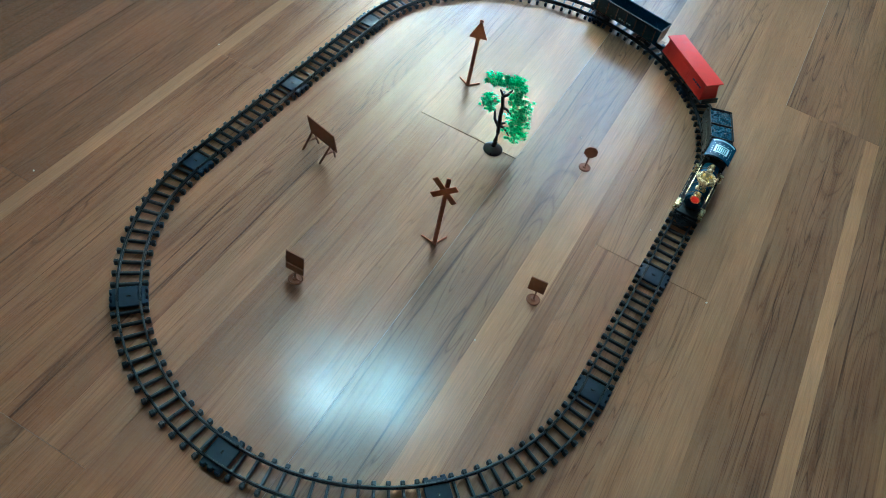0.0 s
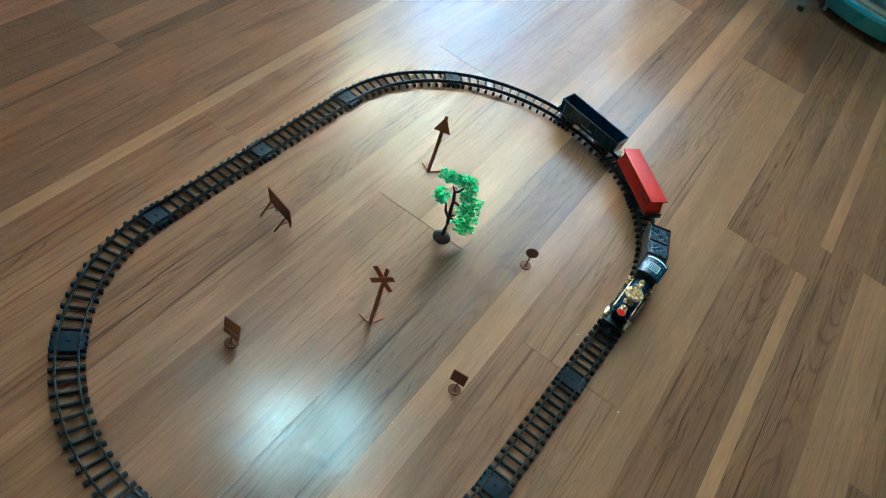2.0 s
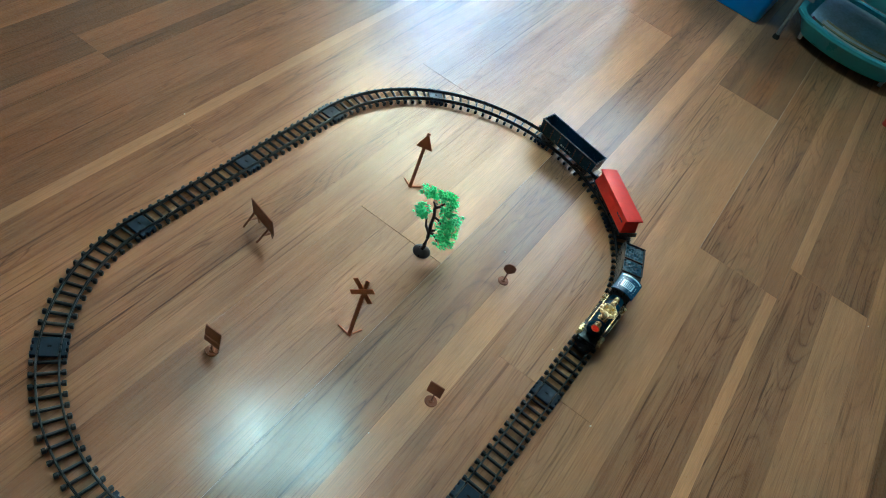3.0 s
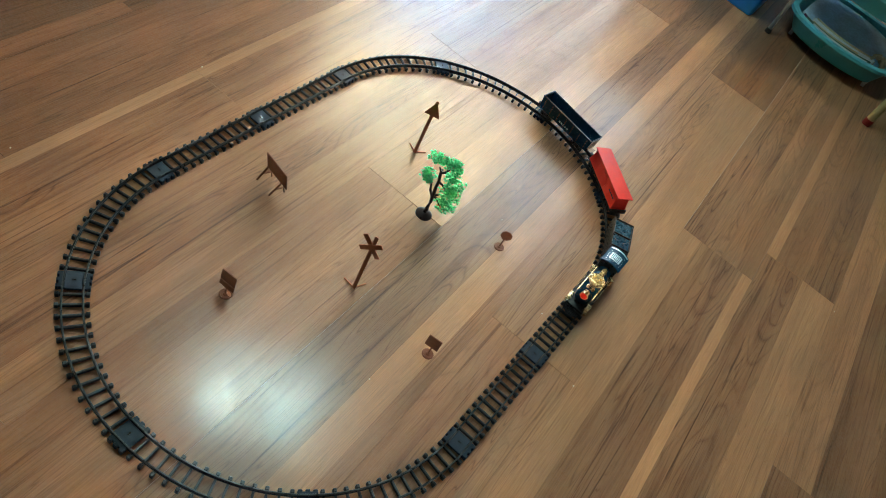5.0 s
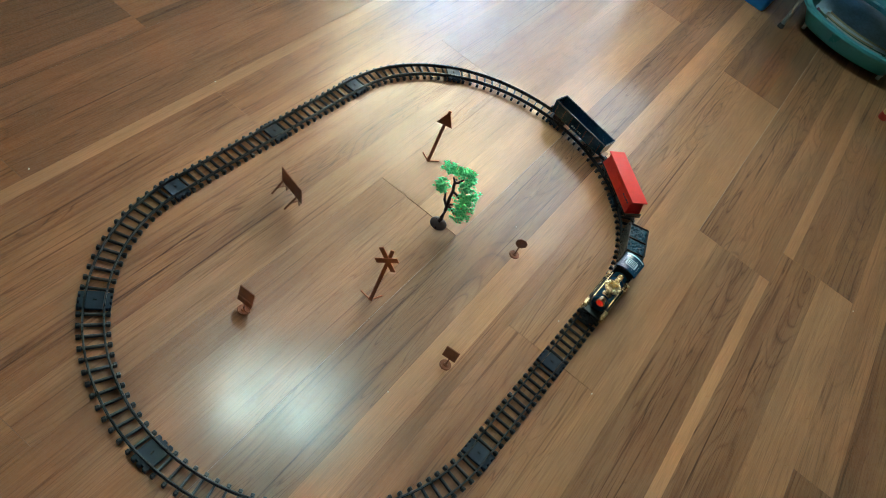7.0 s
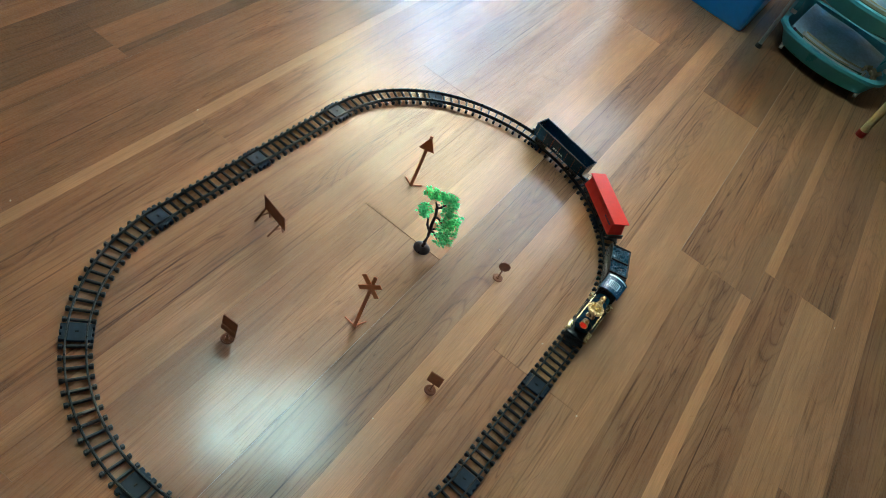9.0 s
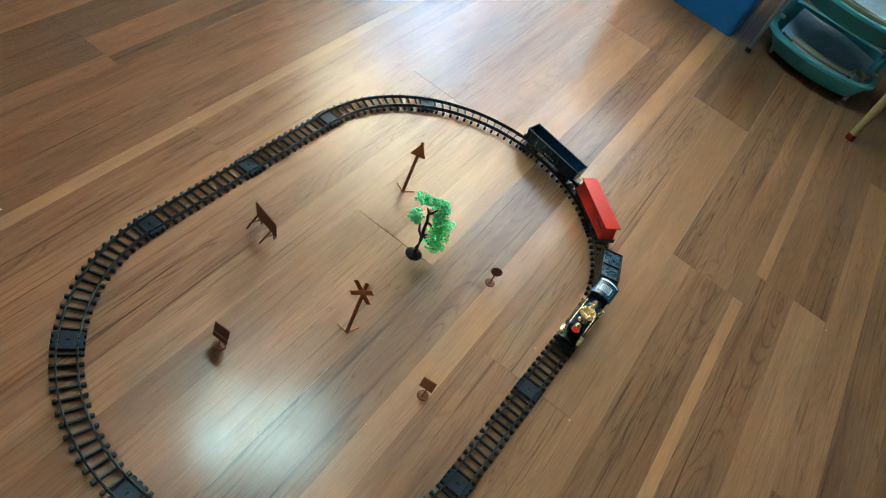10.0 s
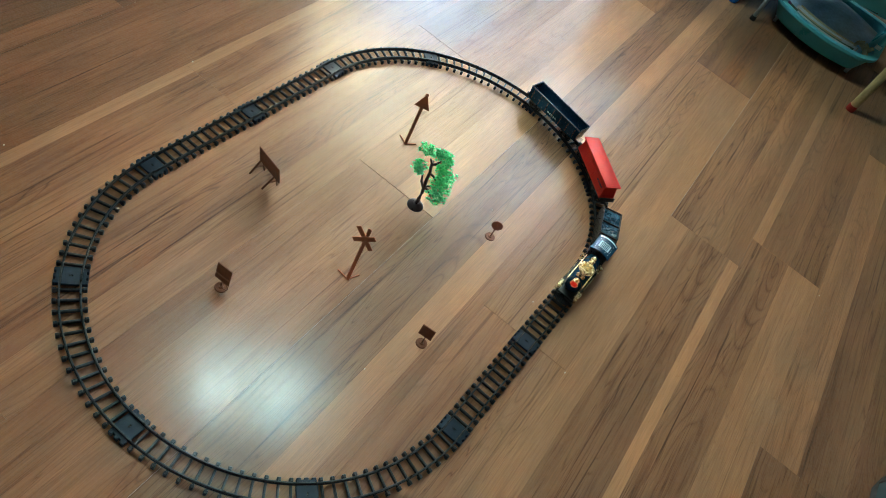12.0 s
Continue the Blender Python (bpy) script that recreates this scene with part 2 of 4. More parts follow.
def glass_material(name, colour, rough=0.0):
    m, nodes, links, bsdf = nodes_of(name)
    bsdf.inputs["Base Color"].default_value = (*colour, 1)
    bsdf.inputs["Roughness"].default_value = rough
    bsdf.inputs["Transmission Weight"].default_value = 1.0
    bsdf.inputs["IOR"].default_value = 1.45
    return m


LEAF = leaf_material()
LAMP_FACE = glow_material("lamp_diffuser", (0.60, 0.98, 0.95), LAMP_GLOW)
RED_LENS = glow_material("red_headlight_lens", (1.0, 0.04, 0.015), 0.11, (0.30, 0.012, 0.008))
RED_LENS.node_tree.nodes["Principled BSDF"].inputs["Base Color"].default_value = (0.32, 0.016, 0.01, 1)
GLASS = glass_material("window_glass", (0.95, 0.98, 1.0))


# ---- building helpers ----
def finish(name, bm, mat, sharp=32):
    me = bpy.data.meshes.new(name)
    bmesh.ops.recalc_face_normals(bm, faces=bm.faces)
    bm.to_mesh(me)
    bm.free()
    me.polygons.foreach_set("use_smooth", [True] * len(me.polygons))
    me.set_sharp_from_angle(angle=radians(sharp))
    me.materials.append(mat)
    return me


def part(name, bm, mat, parent=None, label="", sharp=32):
    ob = new(name, finish(name, bm, mat, sharp) if isinstance(bm, bmesh.types.BMesh) else bm)
    if parent is not None:
        ob.parent = parent
    return tagged(ob, label)


def thing(name, m, label, category, group=""):
    ob = new(name)
    ob.empty_display_size = 0.02
    ob.matrix_world = m
    return tagged(ob, label, category, group)


def box(bm, c, s, bevel=0.0, rot=None, seg=2):
    m = Matrix.Translation(c) @ (rot or Matrix()) @ Matrix.Diagonal((*s, 1))
    vs = bmesh.ops.create_cube(bm, size=1.0, matrix=m)["verts"]
    if bevel:
        es = list({e for v in vs for e in v.link_edges})
        bmesh.ops.bevel(bm, geom=es, offset=bevel, segments=seg, profile=0.5, affect="EDGES")
    return bm


def B(*args, **kw):
    return box(bmesh.new(), *args, **kw)


def along(p0, p1):
    d = Vector(p1) - Vector(p0)
    return Matrix.Translation((Vector(p0) + Vector(p1)) / 2) @ d.to_track_quat("Z", "Y").to_matrix().to_4x4(), d.length


def rod(bm, p0, p1, r0, r1=None, n=16):
    m, l = along(p0, p1)
    bmesh.ops.create_cone(bm, cap_ends=True, segments=n, radius1=r0, radius2=r0 if r1 is None else r1, depth=l, matrix=m)
    return bm


def lathe(bm, profile, n=32, m=None):
    """Turns (radius, height) pairs about z."""
    m = m or Matrix()
    rings = []
    for r, z in profile:
        if r < 1e-6:
            rings.append([bm.verts.new(m @ Vector((0, 0, z)))])
        else:
            rings.append([bm.verts.new(m @ Vector((r * math.cos(2 * math.pi * i / n), r * math.sin(2 * math.pi * i / n), z))) for i in range(n)])
    for a, b in zip(rings, rings[1:]):
        for i in range(n):
            j = (i + 1) % n
            if len(a) == 1 and len(b) > 1:
                bm.faces.new((a[0], b[i], b[j]))
            elif len(b) == 1 and len(a) > 1:
                bm.faces.new((a[i], a[j], b[0]))
            elif len(a) > 1:
                bm.faces.new((a[i], a[j], b[j], b[i]))
    return bm


def prism(bm, outline, m, thick):
    """A plate: outline of (x, z) pairs, thickened along y, at the pose m."""
    lo = [bm.verts.new(m @ Vector((x, -thick / 2, z))) for x, z in outline]
    hi = [bm.verts.new(m @ Vector((x, thick / 2, z))) for x, z in outline]
    bm.faces.new(lo)
    bm.faces.new(hi[::-1])
    n = len(outline)
    for i in range(n):
        j = (i + 1) % n
        bm.faces.new((lo[i], hi[i], hi[j], lo[j]))
    return bm


def swept(bm, path, section, closed=False):
    """Sweeps a closed (side, up) section along a path of (place, side vector)."""
    rings = [[bm.verts.new(p + s * a + Vector((0, 0, b))) for a, b in section] for p, s in path]
    n = len(section)
    for a, b in zip(rings, rings[1:] + ([rings[0]] if closed else [])):
        for i in range(n):
            j = (i + 1) % n
            bm.faces.new((a[i], a[j], b[j], b[i]))
    if not closed:
        bm.faces.new(rings[0][::-1])
        bm.faces.new(rings[-1])
    return bm


def loops(bm, rings):
    vs = [[bm.verts.new(p) for p in r] for r in rings]
    n = len(vs[0])
    for a, b in zip(vs, vs[1:]):
        for i in range(n):
            j = (i + 1) % n
            bm.faces.new((a[i], a[j], b[j], b[i]))
    bm.faces.new(vs[-1])
    bm.faces.new(vs[0][::-1])
    return bm


# ---- the room ----
def wall(name, boxes, mat=PLASTER):
    bm = bmesh.new()
    for c, s in boxes:
        box(bm, c, s)
    return tagged(part(name, bm, mat), kind="structure")


T = 0.12
WY = Y1 + T / 2
wall("wall_north", [(((X0 + WIN_X0) / 2, WY, HIGH / 2), (WIN_X0 - X0, T, HIGH)),
                    (((X1 + WIN_X1) / 2, WY, HIGH / 2), (X1 - WIN_X1, T, HIGH)),
                    (((WIN_X0 + WIN_X1) / 2, WY, WIN_Z0 / 2), (WIN_X1 - WIN_X0, T, WIN_Z0)),
                    (((WIN_X0 + WIN_X1) / 2, WY, (HIGH + WIN_Z1) / 2), (WIN_X1 - WIN_X0, T, HIGH - WIN_Z1))])
wall("wall_south", [(((X0 + X1) / 2, Y0 - T / 2, HIGH / 2), (X1 - X0, T, HIGH))], BEIGE_WALL)
wall("wall_west", [((X0 - T / 2, (Y0 + Y1) / 2, HIGH / 2), (T, Y1 - Y0 + 2 * T, HIGH))], BROWN_WALL)
wall("wall_east", [((X1 + T / 2, (Y0 + Y1) / 2, HIGH / 2), (T, Y1 - Y0 + 2 * T, HIGH))], BROWN_WALL)
wall("ceiling", [(((X0 + X1) / 2, (Y0 + Y1) / 2, HIGH + 0.05), (X1 - X0 + 2 * T, Y1 - Y0 + 2 * T, 0.1))], CEILING)


def build_window():
    win = tagged(thing("window_1", pose(0, 0, 0), "white framed casement window with daylight behind", "window"), kind="structure")
    fr = bmesh.new()
    w = 0.05
    xm, zm = (WIN_X0 + WIN_X1) / 2, (WIN_Z0 + WIN_Z1) / 2
    for x in (WIN_X0 + w / 2, WIN_X1 - w / 2):
        box(fr, (x, WY, zm), (w, 0.06, WIN_Z1 - WIN_Z0 - 0.002), 0.004)
    for z in (WIN_Z0 + w / 2, WIN_Z1 - w / 2):
        box(fr, (xm, WY, z), (WIN_X1 - WIN_X0 - 2 * w, 0.058, w), 0.004)
    box(fr, (xm, WY, zm), (0.1, 0.056, WIN_Z1 - WIN_Z0 - 2 * w), 0.004)
    part("window_frame", fr, WHITE_PVC, win)
    for x0, x1 in ((WIN_X0 + w, xm - 0.05), (xm + 0.05, WIN_X1 - w)):
        p = part("pane", B(((x0 + x1) / 2, WY, zm), (x1 - x0, 0.005, WIN_Z1 - WIN_Z0 - 2 * w)), GLASS, win)
        p.visible_shadow = False


build_window()


def curtain(x0, x1, top, cloth, label):
    """An unseen hanging, folded drape, added in front of the window to shape its light."""
    bm = bmesh.new()
    n = 40
    rows = []
    for z in (WIN_Z0 - 0.25, top):
        for dy in (0.0, 0.003):
            rows.append([bm.verts.new((x0 + (x1 - x0) * i / n, Y1 - 0.05 + dy + 0.018 * math.sin(i * 1.35), z)) for i in range(n + 1)])
    a, b, c, d = rows
    for i in range(n):
        bm.faces.new((a[i], a[i + 1], c[i + 1], c[i]))
        bm.faces.new((b[i], d[i], d[i + 1], b[i + 1]))
        bm.faces.new((a[i], b[i], b[i + 1], a[i + 1]))
        bm.faces.new((c[i], c[i + 1], d[i + 1], d[i]))
    ob = part("curtain", bm, cloth)
    return tagged(ob, label, "curtain", "curtains")


def roller_blind(x0, x1, z0, z1):
    """An unseen cream blind pulled part of the way down, with its tube and bottom bar."""
    bl = thing("roller_blind", pose(0, 0, 0), "unseen cream roller blind, added to tint the window's reflection", "blind")
    part("fabric", B(((x0 + x1) / 2, Y1 - 0.022, (z0 + z1) / 2), (x1 - x0, 0.0016, z1 - z0)), BLIND, bl)
    part("tube", rod(bmesh.new(), (x0 - 0.01, Y1 - 0.022, z1 + 0.02), (x1 + 0.01, Y1 - 0.022, z1 + 0.02), 0.02, n=18), WHITE_PVC, bl)
    part("bottom_bar", B(((x0 + x1) / 2, Y1 - 0.022, z0 - 0.009), (x1 - x0, 0.008, 0.018), 0.002), WHITE_PVC, bl, "white bottom bar")


# unseen cloths, added to set which parts of the window shine on the floor
roller_blind(-1.90, -0.52, 1.62, 2.555)
curtain(-1.83, -1.56, 1.60, DRAPE, "unseen short pale curtain, added to dim the window's left edge")
curtain(-1.565, -0.80, 1.60, SHEER, "unseen short sheer curtain, added to soften the lower window's light")
curtain(-0.81, -0.515, 1.60, DRAPE, "unseen short pale curtain, added to dim the window below the blind")
curtain(-0.56, 0.14, HIGH - 0.01, DRAPE, "unseen long pale curtain, added to dim the window's right side")


def build_ceiling_lamp():
    x, y = LAMP_AT
    lamp = thing("ceiling_lamp", pose(x, y, HIGH, 0, 0, 25), "white ceiling lamp with two lit diffusers", "lamp")
    part("base_plate", B((0, 0, -0.012), (0.60, 0.54, 0.022), 0.006), WHITE_PVC, lamp)
    for s in (-1, 1):
        part("diffuser", B((s * 0.165, 0.03 * s, -0.041), (0.20, 0.40, 0.034), 0.012), LAMP_FACE, lamp, "glowing white diffuser")


build_ceiling_lamp()

# ---- track ----
RADIUS, HALF = 0.35, 0.2477
RAIL_TOP, GAUGE, LIFT = 0.0108, 0.0300, 0.0037


def tie_mesh():
    bm = bmesh.new()
    box(bm, (0, 0, 0.0046), (0.0036, 0.0440, 0.0060), 0.0006, seg=1)
    for s in (-1, 1):
        box(bm, (0, s * 0.0216, 0.0046), (0.0058, 0.0062, 0.0090), 0.0009, seg=1)
    return finish("sleeper", bm, TRACK)


def plate_mesh():
    bm = bmesh.new()
    box(bm, (0, 0, 0.0078), (0.033, 0.0262, 0.0046), 0.0007, seg=1)
    for s in (-1, 1):
        box(bm, (0, s * 0.0188, 0.0060), (0.030, 0.0056, 0.0076), 0.0007, seg=1)
        for e in (-1, 0, 1):
            box(bm, (e * 0.0112, s * 0.0226, 0.0049), (0.0066, 0.0046, 0.0098), 0.0008, seg=1)
    return finish("joint_plate", bm, PLATE)


def slot_mesh():
    return finish("slot", B((0, 0, 0.0102), (0.0022, 0.0050, 0.0006)), BLACK)


TIE, JOINT, SLOT = tie_mesh(), plate_mesh(), slot_mesh()
RAIL_SECTION = [(-0.0016, 0.0066), (0.0016, 0.0066), (0.0016, 0.0086), (0.0008, 0.0094), (0.0012, 0.0122), (0.0012, 0.0141), (0.0009, 0.0145), (-0.0009, 0.0145), (-0.0012, 0.0141), (-0.0012, 0.0122), (-0.0008, 0.0094), (-0.0016, 0.0086)]


def track_piece(name, curved, label):
    """A length of track: starts at the origin and runs along +x, or bends left by 45 degrees."""
    piece = thing(name, Matrix(), label, "toy track", "oval toy railway track")
    length = RADIUS * math.pi / 4 if curved else HALF

    def at(s):
        if not curved:
            return Vector((s, 0, 0)), 0.0
        a = s / RADIUS
        return Vector((RADIUS * math.sin(a), RADIUS * (1 - math.cos(a)), 0)), a

    for side in (-1, 1):
        path = []
        n = 20 if curved else 2
        for i in range(n + 1):
            p, a = at(0.0004 + (length - 0.0008) * i / n)
            v = Vector((-math.sin(a), math.cos(a), 0))
            path.append((p + v * side * GAUGE / 2, v))
        part("rail", swept(bmesh.new(), path, RAIL_SECTION), TRACK, piece)
    count = 13 if curved else 12
    lo, hi = 0.0235, length - 0.0235
    for i in range(count):
        p, a = at(lo + (hi - lo) * i / (count - 1))
        ob = part("sleeper", TIE, None, piece)
        ob.matrix_basis = Matrix.Translation(p) @ Matrix.Rotation(a, 4, "Z")
    p, a = at(0.0)
    plate = part("joint_plate", JOINT, None, piece, "flat dark joint plate")
    part("slot", SLOT, None, plate)
    return piece


def lay_track():
    curve = track_piece("curved_track", True, "curved black plastic toy train track section with sleepers")
    straight = track_piece("straight_track", False, "straight black plastic toy train track section with sleepers")
    places = []
    for k in range(4):
        a = radians(45 * k)
        places.append((curve, RADIUS * math.cos(a), HALF + RADIUS * math.sin(a), 90 + 45 * k))
        a += math.pi
        places.append((curve, RADIUS * math.cos(a), -HALF + RADIUS * math.sin(a), 270 + 45 * k))
    places += [(straight, RADIUS, -HALF, 90), (straight, RADIUS, 0, 90), (straight, -RADIUS, HALF, 270), (straight, -RADIUS, 0, 270)]
    first = set()
    for ob, x, y, turn in places:
        if ob in first:
            copy_thing(ob, pose(x, y, 0.0003, 0, 0, turn))
        else:
            first.add(ob)
            ob.matrix_world = pose(x, y, 0.0003, 0, 0, turn)


lay_track()


# ---- train ----
def wheel_mesh(r, n=20):
    bm = bmesh.new()
    m = Matrix.Rotation(math.pi / 2, 4, "X")
    lathe(bm, [(0, -0.0022), (r * 0.3, -0.0024), (r * 0.32, -0.0014), (r * 0.78, -0.0014), (r * 0.82, -0.0022), (r, -0.0022), (r, 0.0008), (r * 1.12, 0.001), (r * 1.12, 0.002), (0, 0.002)], n, m)
    return finish("wheel", bm, BLACK)


WHEEL_SMALL, WHEEL_BIG = wheel_mesh(0.0066), wheel_mesh(0.0095, 24)


def wheels(parent, mesh, r, xs):
    for x in xs:
        for s in (-1, 1):
            ob = part("wheel", mesh, None, parent)
            ob.matrix_basis = pose(x, s * 0.0149, RAIL_TOP + r, 0, 0, 0 if s < 0 else 180)
        part("axle", rod(bmesh.new(), (x, -0.013, RAIL_TOP + r), (x, 0.013, RAIL_TOP + r), 0.0011, n=8), STEEL, parent)


def bogie(parent, x):
    bm = bmesh.new()
    for s in (-1, 1):
        box(bm, (x, s * 0.0182, 0.0185), (0.030, 0.0026, 0.0052), 0.0008)
        for e in (-1, 1):
            box(bm, (x + e * 0.0105, s * 0.0188, 0.0178), (0.0066, 0.0034, 0.0082), 0.0009)
    box(bm, (x, 0, 0.0215), (0.010, 0.036, 0.003), 0.0005)
    part("bogie_frame", bm, BLACK, parent)
    wheels(parent, WHEEL_SMALL, 0.0066, (x - 0.0105, x + 0.0105))


def coupler(parent, x, way):
    bm = bmesh.new()
    box(bm, (x + way * 0.006, 0, 0.0185), (0.014, 0.004, 0.0024), 0.0005)
    rod(bm, (x + way * 0.013, 0, 0.0168), (x + way * 0.013, 0, 0.0225), 0.0032, n=14)
    part("coupler", bm, BLACK, parent)


def tub(bm, half_l, half_w, z0, z1, wall_t, flare=0.0, floor_t=0.003):
    """An open tub with flared sides."""
    def ring(l, w, z):
        return [bm.verts.new((sx * l, sy * w, z)) for sx, sy in ((-1, -1), (1, -1), (1, 1), (-1, 1))]
    rings = [ring(half_l - flare, half_w - flare, z0), ring(half_l, half_w, z1), ring(half_l - wall_t, half_w - wall_t, z1),
             ring(half_l - flare - wall_t, half_w - flare - wall_t, z0 + floor_t)]
    bm.faces.new(rings[0][::-1])
    for a, b in zip(rings, rings[1:]):
        for i in range(4):
            j = (i + 1) % 4
            bm.faces.new((a[i], a[j], b[j], b[i]))
    bm.faces.new(rings[-1])
    return bm


def build_gondola(m):
    car = thing("gondola_wagon", m, "black plastic open toy gondola wagon, empty, on the track", "toy train", "toy train")
    part("body", tub(bmesh.new(), 0.081, 0.0205, 0.0245, 0.0575, 0.0016, 0.0026), NAVY, car)
    for s in (-1, 1):
        for i in range(7):
            part("side_rib", B((-0.069 + 0.023 * i, s * 0.0201, 0.041), (0.0022, 0.0014, 0.026), 0.0004, Matrix.Rotation(-s * 0.078, 4, "X"), 1), BLACK, car)
    rim = bmesh.new()
    for s in (-1, 1):
        box(rim, (0, s * 0.0202, 0.0582), (0.1635, 0.0026, 0.0018), 0.0005, seg=1)
        box(rim, (s * 0.0806, 0, 0.0582), (0.0026, 0.038, 0.0018), 0.0005, seg=1)
    part("rim", rim, BLACK, car)
    part("chassis", B((0, 0, 0.0232), (0.154, 0.024, 0.003), 0.0006), BLACK, car)
    for s in (-1, 1):
        text = bmesh.new()
        for i, w in enumerate((0.0045, 0.003, 0.0036, 0.003, 0.005)):
            box(text, (-0.013 + i * 0.0062, s * 0.0197, 0.0345), (w, 0.0006, 0.0036))
        part("lettering", text, SILVER, car, "faded white lettering")
        bogie(car, s * 0.052)
        coupler(car, s * 0.077, s)
    return car


def build_red_car(m):
    car = thing("box_wagon", m, "bright red toy box wagon on a black chassis", "toy train", "toy train")
    body = bmesh.new()
    rings = []
    for l, w, z in ((0.0755, 0.0190, 0.0252), (0.0755, 0.0190, 0.0300), (0.0705, 0.0168, 0.0505), (0.0720, 0.0176, 0.0600)):
        rings.append([(sx * l, sy * w, z) for sx, sy in ((-1, -1), (1, -1), (1, 1), (-1, 1))])
    loops(body, rings)
    bmesh.ops.bevel(body, geom=list(body.edges), offset=0.0008, segments=2, affect="EDGES")
    part("body", body, RED, car, "red box body")
    part("roof", B((0, 0, 0.0612), (0.1530, 0.0392, 0.0030), 0.0009), RED, car, "flat red roof")
    door = bmesh.new()
    for s in (-1, 1):
        lean = Matrix.Rotation(s * 0.107, 4, "X")
        box(door, (0, s * 0.0180, 0.0405), (0.030, 0.0012, 0.0195), 0.0005, lean, 1)
        for i in (-3, -2, -1, 1, 2, 3):
            box(door, (i * 0.0195, s * 0.0179, 0.0405), (0.0016, 0.0010, 0.0195), 0.0003, lean, 1)
    part("side_door", door, RED, car)
    for s in (-1, 1):
        mark = bmesh.new()
        for i, w in enumerate((0.006, 0.004, 0.007, 0.005)):
            box(mark, (0.038 + i * 0.0075, s * 0.0178, 0.0455), (w, 0.0008, 0.0032), 0.0, Matrix.Rotation(s * 0.107, 4, "X"))
        part("lettering", mark, DARK_PRINT, car, "dark printed marking")
    deck = bmesh.new()
    box(deck, (0, 0, 0.0235), (0.166, 0.039, 0.0034), 0.0007)
    for s in (-1, 1):
        box(deck, (s * 0.0815, 0, 0.0285), (0.0024, 0.036, 0.008), 0.0005)
    part("chassis", deck, BLACK, car)
    for s in (-1, 1):
        bogie(car, s * 0.054)
        coupler(car, s * 0.079, s)
    return car


def coal_mesh(x0, x1, half_w, z):
    bm = bmesh.new()
    nx, ny = max(4, int((x1 - x0) / 0.0022)), int(2 * half_w / 0.0022)
    grid = []
    for i in range(nx + 1):
        row = []
        for j in range(ny + 1):
            x, y = x0 + (x1 - x0) * i / nx, -half_w + 2 * half_w * j / ny
            edge = min(i, nx - i, j, ny - j)
            c = noise.cell(Vector((x * 300, y * 300, z * 10)))
            h = 0.0 if edge == 0 else 0.0022 * noise.noise(Vector((x * 260, y * 260, 1.7))) + 0.0014 * c + 0.0012 * math.cos(y / half_w * 1.5)
            row.append(bm.verts.new((x, y, z + h)))
        grid.append(row)
    for i in range(nx):
        for j in range(ny):
            bm.faces.new((grid[i][j], grid[i + 1][j], grid[i + 1][j + 1], grid[i][j + 1]))
    return bm


def build_tender(m):
    car = thing("coal_tender", m, "black plastic toy tender with moulded coal load", "toy train", "toy train")
    body = bmesh.new()
    outline = [(-0.0525, 0.0235), (0.0525, 0.0235), (0.0525, 0.046), (0.043, 0.0535), (-0.0405, 0.0535), (-0.0525, 0.0465)]
    prism(body, outline, Matrix(), 0.0425)
    bmesh.ops.bevel(body, geom=list(body.edges), offset=0.0009, segments=2, affect="EDGES")
    part("body", body, BLACK, car)
    rim = bmesh.new()
    for s in (-1, 1):
        box(rim, (0.0, s * 0.0205, 0.0555), (0.080, 0.0022, 0.0048), 0.0006, seg=1)
    for x in (-0.039, 0.003, 0.0415):
        box(rim, (x, 0, 0.0558), (0.0022, 0.0390, 0.0042), 0.0006, seg=1)
    part("rim", rim, BLACK, car)
    part("coal_load", coal_mesh(-0.0375, 0.0015, 0.0192, 0.0546), COAL, car, "glossy moulded coal", 25)
    part("coal_load", coal_mesh(0.0045, 0.0400, 0.0192, 0.0542), COAL, car, "glossy moulded coal", 25)
    sides = bmesh.new()
    for s in (-1, 1):
        box(sides, (0, s * 0.0214, 0.0395), (0.070, 0.0010, 0.0022), 0.0003, seg=1)
        box(sides, (0, s * 0.0214, 0.030), (0.098, 0.0012, 0.0024), 0.0003, seg=1)
        for i in range(9):
            box(sides, (-0.044 + 0.011 * i, s * 0.0213, 0.035), (0.0012, 0.0008, 0.0012))
    part("side_trim", sides, BLACK, car)
    part("chassis", B((0, 0, 0.0222), (0.108, 0.030, 0.003), 0.0006), BLACK, car)
    for s in (-1, 1):
        bogie(car, s * 0.029)
        coupler(car, s * 0.050, s)
    return car


def arch(bm, x0, x1, half, z_eave, rise, t, n=14):
    """A curved roof that runs along x."""
    rings = []
    for x in (x0, x1):
        up = [(half * math.sin(-math.pi / 3 + 2 * math.pi / 3 * i / n) / math.sin(math.pi / 3),
               z_eave + rise * (math.cos(-math.pi / 3 + 2 * math.pi / 3 * i / n) - 0.5) / 0.5) for i in range(n + 1)]
        rings.append([bm.verts.new((x, y, z)) for y, z in up] + [bm.verts.new((x, y * 0.97, z - t)) for y, z in reversed(up)])
    a, b = rings
    k = len(a)
    for i in range(k):
        j = (i + 1) % k
        bm.faces.new((a[i], a[j], b[j], b[i]))
    for i in range(n):
        for r in (a, b):
            bm.faces.new((r[i], r[i + 1], r[k - 2 - i], r[k - 1 - i]))
    return bm


def roof_z(y, half=0.0225, z_eave=0.0685, rise=0.0085):
    a = math.asin(max(-1, min(1, y / half * math.sin(math.pi / 3))))
    return z_eave + rise * (math.cos(a) - 0.5) / 0.5


